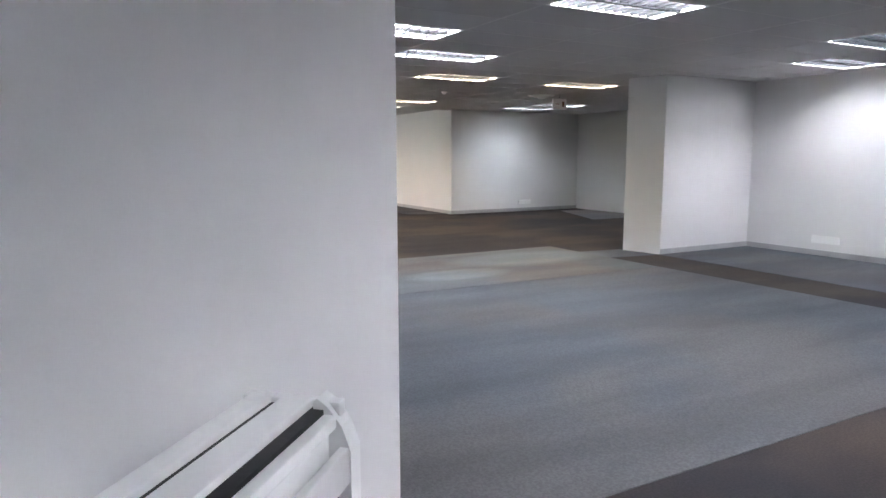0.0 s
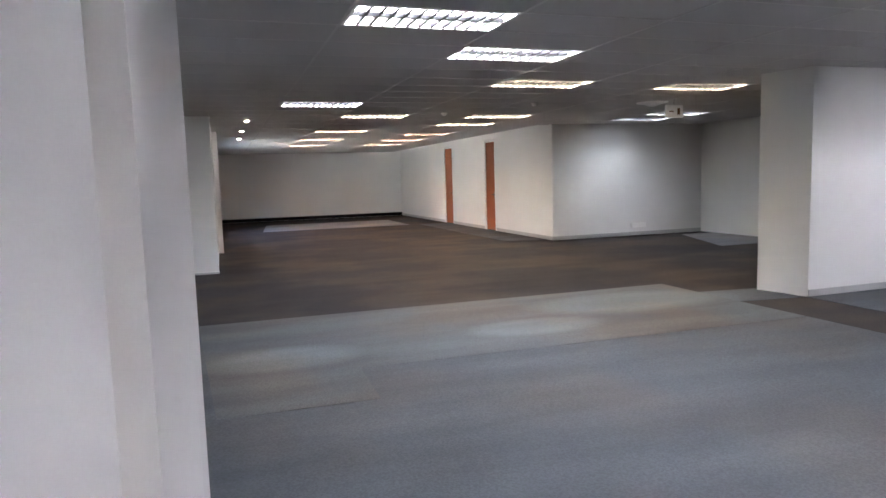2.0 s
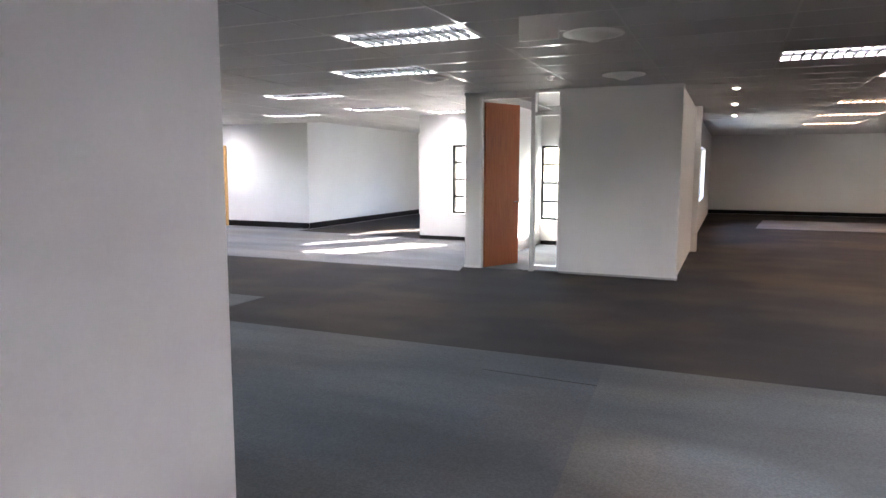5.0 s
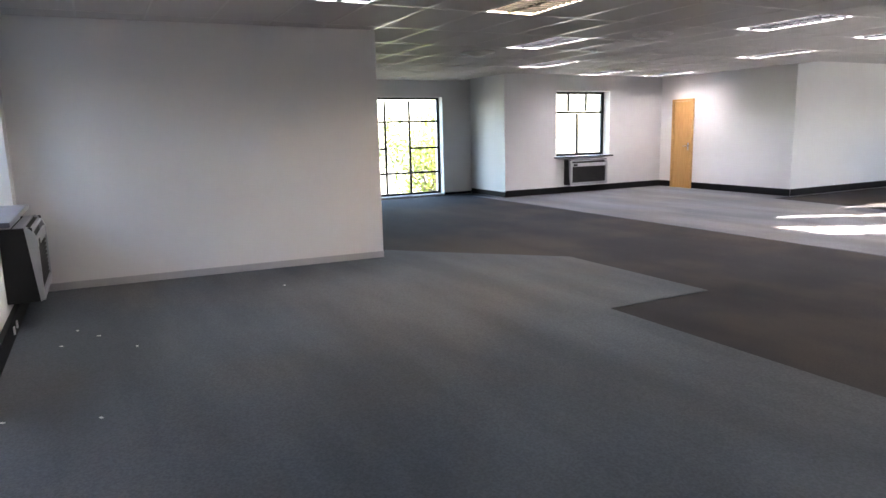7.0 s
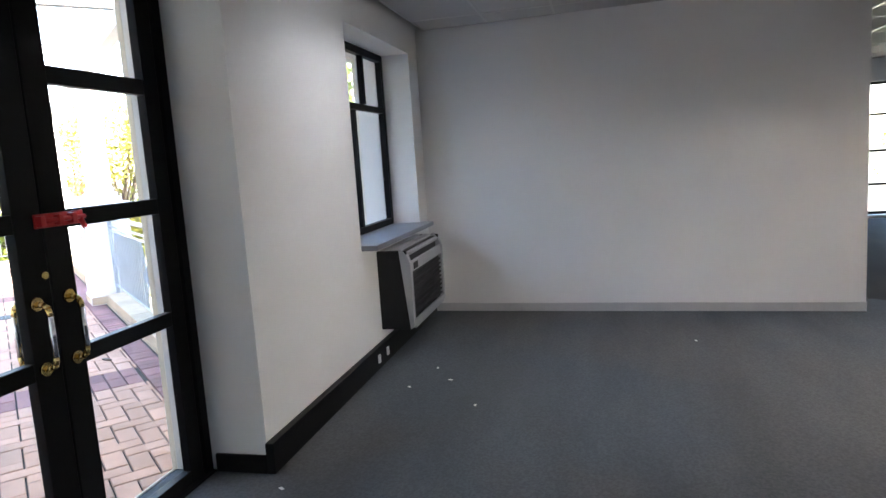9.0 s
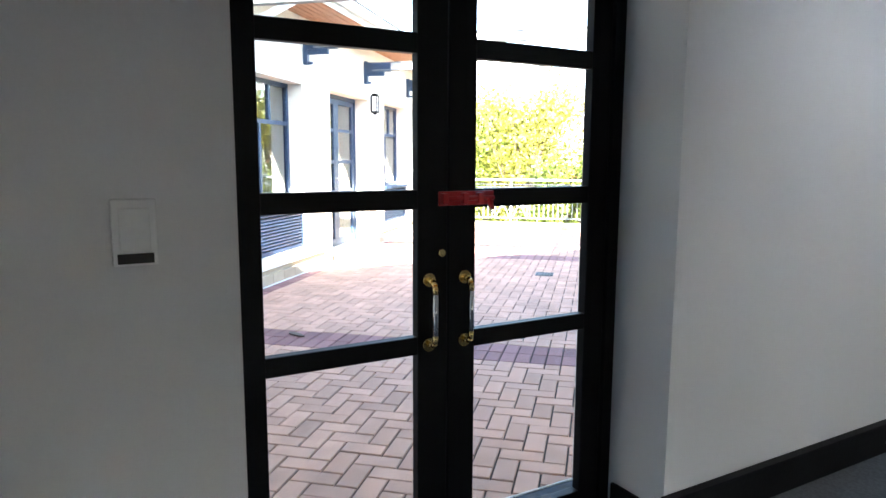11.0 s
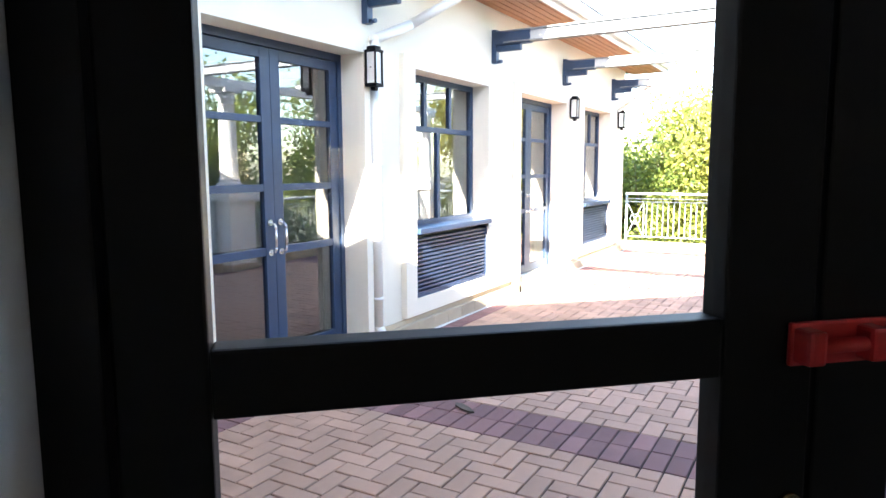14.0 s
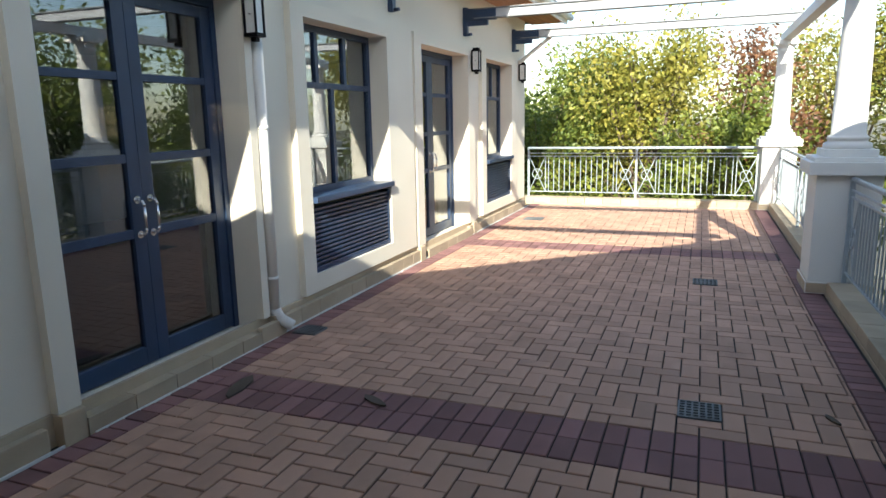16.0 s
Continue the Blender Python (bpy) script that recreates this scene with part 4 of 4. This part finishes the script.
# rainwater pipe
bm = bmesh.new()
path = [(-3.15, .55, 3.38), (-2.40, .08, 2.85), (-1.95, .0, 2.66), (-1.95, .0, .16), (-1.965, .04, .08), (-2.0, .13, .02)]
for a, b in zip(path, path[1:]):
    rod(bm, a, b, .044, n=14)
for a in path[1:-1]:
    bmesh.ops.create_uvsphere(bm, u_segments=14, v_segments=8, radius=.046, matrix=Matrix.Translation(a))
for z in (.42, 1.6, 2.5):
    rod(bm, (-1.95, .0, z - .015), (-1.95, .0, z + .015), .049, n=14)
    box(bm, -1.97, -.06, z - .012, -1.93, -.03, z + .012)
tagged(finish(bm, "downpipe", CREAM_W, at=WING), "white painted rainwater downpipe with shoe", "downpipe")

# eave: soffit boards, fascia, gutter and roof
eave = structure(boxes("eave", [(-END - .5, -.62, 3.42, 3.2, .62, 3.45)], SKIRT_K, at=WING), "timber boarded eave over the terrace front", "eave")
proto = boxes("soffit_board", [(-END - .5, 0, 0, 3.2, .085, .015)], SOFFIT, eave, pose(0, -.05, 3.402))
for k in range(1, 7):
    b = new("soffit_board", proto.data)
    b.parent = eave
    b.matrix_basis = pose(0, -.05 + k * .096, 3.402)
boxes("fascia", [(-END - .5, .62, 3.36, 3.2, .645, 3.55)], CREAM_W, eave)
bm = bmesh.new()
rod(bm, (-END - .5, .71, 3.48), (3.2, .71, 3.48), .06, n=12)
finish(bm, "gutter", CREAM_W, eave)
bm = bmesh.new()
lo = [bm.verts.new(p) for p in ((-END - .6, .66, 3.53), (3.3, .66, 3.53), (3.3, -4.5, 5.4), (-END - .6, -4.5, 5.4), (-END - .6, -9, 3.5), (3.3, -9, 3.5))]
bm.faces.new((lo[0], lo[1], lo[2], lo[3]))
bm.faces.new((lo[3], lo[2], lo[5], lo[4]))
roof = finish(bm, "roof", ROOF_M, at=WING)
roof.modifiers.new("thick", "SOLIDIFY").thickness = .08
structure(roof, "dark slate pitched roof of the wing", "roof")

# added slab, out of view: dims the paving by the door
structure(boxes("eave_terrace", [(-15.2, -.95, 3.02, -1.2, .325, 3.12), (-15.2, -1.0, 2.98, -1.2, -.951, 3.16)], CREAM_W), "unseen white eave slab added to shade the terrace by the door", "eave")

# pergola beams on brackets
BEAM_P = material("pale grey beam paint", (0.42, 0.43, 0.45), 0.5, vary=0.08)


def pergola_beam(s, z=3.0):
    b = boxes("pergola_beam", [(-.030, .10, .012, .030, 4.72, .12, 0), (-.060, .10, .12, .060, 4.72, .135, 1), (-.060, .10, -.003, .060, 4.72, .012, 1)], [BEAM_P, IRON], at=WING @ pose(-s, 0, z), bevel=.003)
    bm = bmesh.new()
    box(bm, -.04, -.06, -.22, .04, .0, .16, bevel=.004)
    box(bm, -.045, .0, -.02, .045, .42, .135)
    box(bm, -.03, .0, -.09, .03, .30, -.02, bevel=.01)
    rod(bm, (0, .0, -.20), (0, .06, -.20), .02, n=8)
    finish(bm, "bracket", FRAME_B, b)
    tagged(b, "white painted pergola beam on a blue steel bracket", "pergola beam", "pergola beams")


for s in (1.9, 4.42, 6.85, 9.45):
    pergola_beam(s)
tagged(boxes("edge_beam", [(-END - .9, 4.36, 2.86, .3, 4.50, 2.995)], CREAM_W, at=WING, bevel=.006), "white edge beam carried by the terrace columns", "beam")
bm = bmesh.new()
rod(bm, (-9.72, .0, 2.62), (-9.52, .62, 3.02), .035, n=10)
tagged(finish(bm, "brace", CREAM_W, at=WING), "white diagonal brace under the eave", "brace")


def column(s, d=4.42):
    p = boxes("terrace_column", [(-.27, -.27, GZ, .27, .27, 1.07), (-.29, -.29, GZ, .29, .29, GZ + .11, 1), (-.34, -.34, 1.07, .34, .34, 1.19), (-.30, -.30, 1.19, .30, .30, 1.23), (-.22, -.22, 1.23, .22, .22, 1.30)], [CREAM_W, STONE], at=WING @ pose(-s, d, 0), bevel=.008)
    bm = bmesh.new()
    turned(bm, 0, 0, [(.20, 1.30), (.205, 1.32), (.20, 1.35), (.165, 1.365), (.165, 1.38), (.18, 1.395), (.165, 1.415), (.145, 1.43), (.142, 1.8), (.135, 2.2), (.122, 2.66), (.14, 2.68), (.14, 2.70), (.125, 2.72), (.16, 2.78)], 32)
    box(bm, -.18, -.18, 2.78, .18, .18, 2.86, bevel=.006)
    finish(bm, "shaft", CREAM_W, p)
    tagged(p, "white tapered round column on a square pedestal", "column", "terrace columns")


for s in (4.86, 10.85):
    column(s)
# stone kerb under the railings
kerb = structure(boxes("kerb", [(-10.56, 4.30, GZ - .02, -5.16, 4.60, GZ + .02), (-4.56, 4.30, GZ - .02, .30, 4.60, GZ + .02), (-11.0, -.3, GZ - .02, -10.60, 4.13, GZ + .02)], STONE, at=WING), "sandstone kerb under the railing", "kerb")
proto = boxes("kerb_stone", [(0, 0, 0, .335, .30, .11)], STONE, kerb, pose(0, 0, 0), bevel=.008)
first = True
for a0, a1, along in ((-10.54, -5.45, True), (-4.54, .0, True), (-.28, 3.85, False)):
    a = a0
    while a < a1:
        ob = proto if first else new("kerb_stone", proto.data)
        first = False
        ob.parent = kerb
        dz = random.uniform(-.003, .003)
        ob.matrix_basis = pose(a, 4.305, GZ + .02 + dz) if along else pose(-10.62, a, GZ + .02 + dz, 0, 0, 90)
        a += .34


def railing(p0, p1, label):
    """A painted steel railing between two points of the wing frame."""
    p0, p1 = Vector(p0), Vector(p1)
    n = (p1 - p0).length
    at = WING @ pose(p0.x, p0.y, GZ + .13, 0, 0, math.degrees(math.atan2(p1.y - p0.y, p1.x - p0.x)))
    bm = bmesh.new()
    rod(bm, (0, 0, .96), (n, 0, .96), .024, n=12)
    for z in (.80, .10, .86):
        box(bm, 0, -.010, z - .008, n, .010, z + .008)
    post = boxes("railing", [(n / 2 - .02, -.02, 0, n / 2 + .02, .02, .94)], RAIL_P, at=at, bevel=.003)
    for x in (0, n - .04):
        boxes("post", [(x, -.02, 0, x + .04, .02, .94)], RAIL_P, post, bevel=.003)
    finish(bm, "rail", RAIL_P, post)
    bm = bmesh.new()
    k = max(2, round(n / .105))
    marks = [n * t for t in (.0, .5, 1.0)]
    for i in range(1, k):
        x = n * i / k
        near = min(abs(x - m) for m in marks)
        if near < .36:
            continue
        rod(bm, (x, 0, .10), (x, 0, .80), .008, n=6)
    for m in marks:
        for sgn in (-1, 1):
            a, b = m + sgn * .03, m + sgn * .36
            if min(a, b) < -.01 or max(a, b) > n + .01:
                continue
            rod(bm, (a, 0, .10), (b, 0, .80), .008, n=6)
            rod(bm, (b, 0, .10), (a, 0, .80), .008, n=6)
            rod(bm, (b, 0, .10), (b, 0, .80), .009, n=6)
            for q in range(12):
                c, d2 = q / 12 * 2 * math.pi, (q + 1) / 12 * 2 * math.pi
                rod(bm, ((a + b) / 2 + .10 * math.cos(c), 0, .45 + .10 * math.sin(c)), ((a + b) / 2 + .10 * math.cos(d2), 0, .45 + .10 * math.sin(d2)), .007, n=5)
    finish(bm, "baluster", RAIL_P, post)
    tagged(post, label, "railing", "terrace railings")


railing((-10.8, -.10), (-10.8, 4.12), "pale painted steel railing with crossed panels")
railing((-10.56, 4.44), (-5.15, 4.44), "pale painted steel railing with crossed panels")
railing((-4.56, 4.44), (.30, 4.44), "pale painted steel railing with crossed panels")

# drains and fallen things
def grate(s, d, w, label):
    bm = bmesh.new()
    n = 6
    for k in range(n + 1):
        t = -w / 2 + w * k / n
        box(bm, t - .006, -w / 2, -.01, t + .006, w / 2, .006)
        box(bm, -w / 2, t - .006, -.01, w / 2, t + .006, .0055)
    box(bm, -w / 2, -w / 2, -.021, w / 2, w / 2, -.0008, mat=1)
    tagged(finish(bm, "drain_grate", [IRON, PLASTIC_K], at=WING @ pose(-s, d, GZ + .004)), label, "drain", "terrace drains")


grate(1.50, 3.21, .225, "square iron drain grate in the paving")
grate(4.74, 3.25, .225, "square iron drain grate in the paving")
grate(2.12, .21, .20, "iron drain grate under the downpipe")
grate(8.6, .55, .30, "iron drain cover near the far window")
for s, d, r, q in ((.95, .42, 10, 1.0), (1.02, 1.35, 60, .6), (1.6, 3.9, 25, .35)):
    bm = bmesh.new()
    prism(bm, [(-.17 * q, 0), (-.10 * q, -.045 * q), (.05 * q, -.05 * q), (.16 * q, -.02 * q), (.20 * q, .02 * q), (.06 * q, .05 * q), (-.09 * q, .045 * q)], 0, .012)
    tagged(finish(bm, "dead_leaf", DRY_LEAF, at=WING @ pose(-s, d, GZ + .004, 0, 0, r)), "dark dried leaf lying on the paving", "leaf", "fallen leaves")

# ---------------------------------------------------------------- ground and trees
structure(boxes("ground", [(-400, -400, -4.2, 400, 400, -4.0)], SOIL), "grassy ground below the terrace", "ground")
bm = bmesh.new()
prism(bm, [wing_xy(s, d) for s, d in ((-8, -.05), (11.0, -.05), (11.0, 4.62), (-.3, 4.62), (-.3, 14), (-8, 14))], -4.0, GZ - .045)
structure(finish(bm, "terrace", SAND), "sand bed of the raised terrace", "terrace")
structure(boxes("building_base", [(-15.0, .5, -4.0, 11.7, 14.6, -.26), (-.2, -8, -4.0, 8.8, .5, -.26), (-9.6, 14.6, -4.0, 7.5, 25.7, -.26)], CREAM), "cream base storey of the office building", "wall")


def tree(x, y, ground_z, top, spread, leaves, mat, label, size=.13):
    base, crown_z = ground_z, ground_z + (top - ground_z) * .56
    bm = bmesh.new()
    rod(bm, (x, y, base), (x + .05, y + .03, crown_z), .17, .09, n=10)
    tips = []
    for k in range(26):
        a, e = random.uniform(0, 2 * math.pi), random.uniform(-.55, 1.25)
        r = spread * random.uniform(.45, .95)
        start = Vector((x, y, random.uniform(base + (crown_z - base) * .55, crown_z + .3)))
        tip = Vector((x + r * math.cos(a) * math.cos(e), y + r * math.sin(a) * math.cos(e), crown_z + (top - crown_z) * .95 * math.sin(e) * random.uniform(.8, 1.0)))
        mid = (start + tip) / 2 + Vector((0, 0, .2))
        rod(bm, start, mid, .045, .03, n=6)
        rod(bm, mid, tip, .03, .008, n=6)
        tips += [tip, mid, (mid + tip) / 2, tip + Vector((random.uniform(-.4, .4), random.uniform(-.4, .4), random.uniform(-.5, .2)))]
    trunk = finish(bm, "tree", BARK)
    rng = np.random.default_rng(int(abs(x * 37 + y * 91)) + 5)
    centres = np.array([tuple(t) for t in tips])
    pick = rng.integers(0, len(centres), leaves)
    pos = centres[pick] + rng.normal(0, spread * .125, (leaves, 3))
    ax1 = rng.normal(size=(leaves, 3))
    ax1 /= np.linalg.norm(ax1, axis=1)[:, None]
    ax2 = np.cross(ax1, rng.normal(size=(leaves, 3)))
    ax2 /= np.linalg.norm(ax2, axis=1)[:, None]
    ln = size * rng.uniform(.6, 1.2, (leaves, 1))
    quad = np.stack([pos - ax1 * ln * .5, pos + ax2 * ln * .28, pos + ax1 * ln * .5, pos - ax2 * ln * .28], 1).reshape(-1, 3)
    me = bpy.data.meshes.new("crown")
    me.from_pydata(quad.tolist(), [], np.arange(leaves * 4).reshape(-1, 4).tolist())
    clump = rng.uniform(0, 1, len(centres))
    tint = np.clip(.55 * clump[pick] + rng.uniform(0, .45, leaves), 0, 1)
    layer = me.attributes.new("tint", "FLOAT", "FACE")
    layer.data.foreach_set("value", tint.astype(np.float32))
    me.materials.append(mat)
    crown = new("crown", me)
    crown.parent = trunk
    return tagged(trunk, label, "tree", "trees beyond the railing")


for s, d, top, spread, mat, size in ((14.2, -.6, 2.6, 2.3, LEAF_G, .13), (14.6, 2.0, 4.15, 2.5, LEAF_Y, .13), (15.6, .6, 3.8, 2.6, LEAF_G, .14), (16.5, 3.9, 3.95, 2.1, LEAF_R, .13), (14.4, 3.6, 2.6, 1.9, LEAF_G, .13),
                                     (17.5, 6.6, 4.6, 2.6, LEAF_Y, .14), (12.5, 8.2, 4.4, 2.5, LEAF_G, .14), (8.0, 8.6, 4.6, 2.7, LEAF_G, .14), (20.0, -2.5, 3.0, 2.8, LEAF_G, .16), (5.0, 9.6, 4.4, 2.2, LEAF_Y, .14)):
    x, y = wing_xy(s, d)
    tree(x, y, -4.0, top, spread, 15000, mat, "leafy tree with green and yellowing foliage behind the railing" if mat is not LEAF_R else "tree with russet autumn foliage behind the railing", size)
for x, y, top, spread in ((-22.5, 7.0, 2.7, 2.4), (-22.0, 12.5, 3.1, 2.6), (-24.5, 3.0, 3.0, 2.6), (-24, 16.5, 3.2, 2.6)):
    tree(x, y, -4.0, top, spread, 4500, LEAF_G, "leafy green tree outside the office window", .17)

# ---------------------------------------------------------------- paving
pav = structure(boxes("paving", [(-10.9, -.04, GZ - .044, 6.0, 4.3, GZ - .012)], SAND, at=WING), "herringbone clay paving with purple bands", "paving")
structure(boxes("paving_bed", [(-.3, 4.3, GZ - .044, 6.0, 9.0, GZ - .010)], PAVER, at=WING), "clay paving beyond the terrace doors", "paving")


def paver_mesh(name, a, b, mat):
    bm = bmesh.new()
    g, e, z0, z1 = .0048, .004, -.02, 0
    lo = [bm.verts.new(p) for p in ((g, g, z0), (a - g, g, z0), (a - g, b - g, z0), (g, b - g, z0))]
    mi = [bm.verts.new(p) for p in ((g, g, -.004), (a - g, g, -.004), (a - g, b - g, -.004), (g, b - g, -.004))]
    hi = [bm.verts.new(p) for p in ((g + e, g + e, z1), (a - g - e, g + e, z1), (a - g - e, b - g - e, z1), (g + e, b - g - e, z1))]
    for k in range(4):
        n = (k + 1) % 4
        bm.faces.new((lo[k], lo[n], mi[n], mi[k]))
        bm.faces.new((mi[k], mi[n], hi[n], hi[k]))
    bm.faces.new(hi)
    me = bpy.data.meshes.new(name)
    bm.to_mesh(me)
    bm.free()
    me.materials.append(mat)
    return me


L, B = .24, .12
layout = []          # x, y, width, depth, purple
BANDS = ((.70, 1.18), (6.06, 6.54))
x0, x1, y0, y1 = -10.66, 5.0, -.028, 4.08
YB = .212
ZONES = [(-.70, x1), (-6.06, -1.18), (-10.6, -6.54)]
for i in range(-12, 36):
    for j in range(0, 36):
        px, py = x0 + 4 * B * i + B * j, y0 + B * j
        for qx, w, h in ((px, L, B), (px + 3 * B, B, L)):
            for za, zb in ZONES:
                a, b, c, d = max(qx, za), min(qx + w, zb), max(py, YB), min(py + h, y1)
                if b - a > .024 and d - c > .024:
                    layout.append((a, c, round(b - a, 3), round(d - c, 3), False))
for a, b in BANDS:
    for q in range(2):
        y = YB
        while y < y1 - .03:
            layout.append((-b + q * L, y, L, round(min(B, y1 - y), 3), True))
            y += B
x = x0
while x < x1:
    for q in range(2):
        layout.append((x + q * B, .045, B, .167, True))
        layout.append((x + q * B, y1, B, .20, True))
    x += L
near = [t for t in layout if -2.3 < t[0] < .4 and .7 < t[1] < 3.9][:290]
keep = {id(t) for t in near}
data = {}
for t in layout:
    if t[2:] not in data:
        data[t[2:]] = paver_mesh("paver", t[2], t[3], PAVER_P if t[4] else PAVER)
for t in near:
    ob = new("paver", data[t[2:]])
    ob.parent = pav
    ob.matrix_basis = pose(t[0], t[1], GZ + random.uniform(-.003, .0015), random.uniform(-.6, .6), random.uniform(-.6, .6), 0)
verts, faces, tints, mats = [], [], [], []
tmpl = {k: ([tuple(v.co) for v in m.vertices], [tuple(p.vertices) for p in m.polygons]) for k, m in data.items()}
for t in layout:
    if id(t) in keep:
        continue
    vs, fs = tmpl[t[2:]]
    z, o, tint = GZ + random.uniform(-.003, .0015), len(verts), random.random()
    verts += [(t[0] + a, t[1] + b, z + c) for a, b, c in vs]
    faces += [tuple(o + q for q in f) for f in fs]
    tints += [tint] * len(fs)
    mats += [1 if t[4] else 0] * len(fs)
me = bpy.data.meshes.new("pavers")
me.from_pydata(verts, [], faces)
me.materials.append(PAVER)
me.materials.append(PAVER_P)
me.polygons.foreach_set("material_index", mats)
me.attributes.new("tint", "FLOAT", "FACE").data.foreach_set("value", np.array(tints, np.float32))
rest = new("pavers", me)
rest.parent = pav
tagged(rest, kind="stuff")
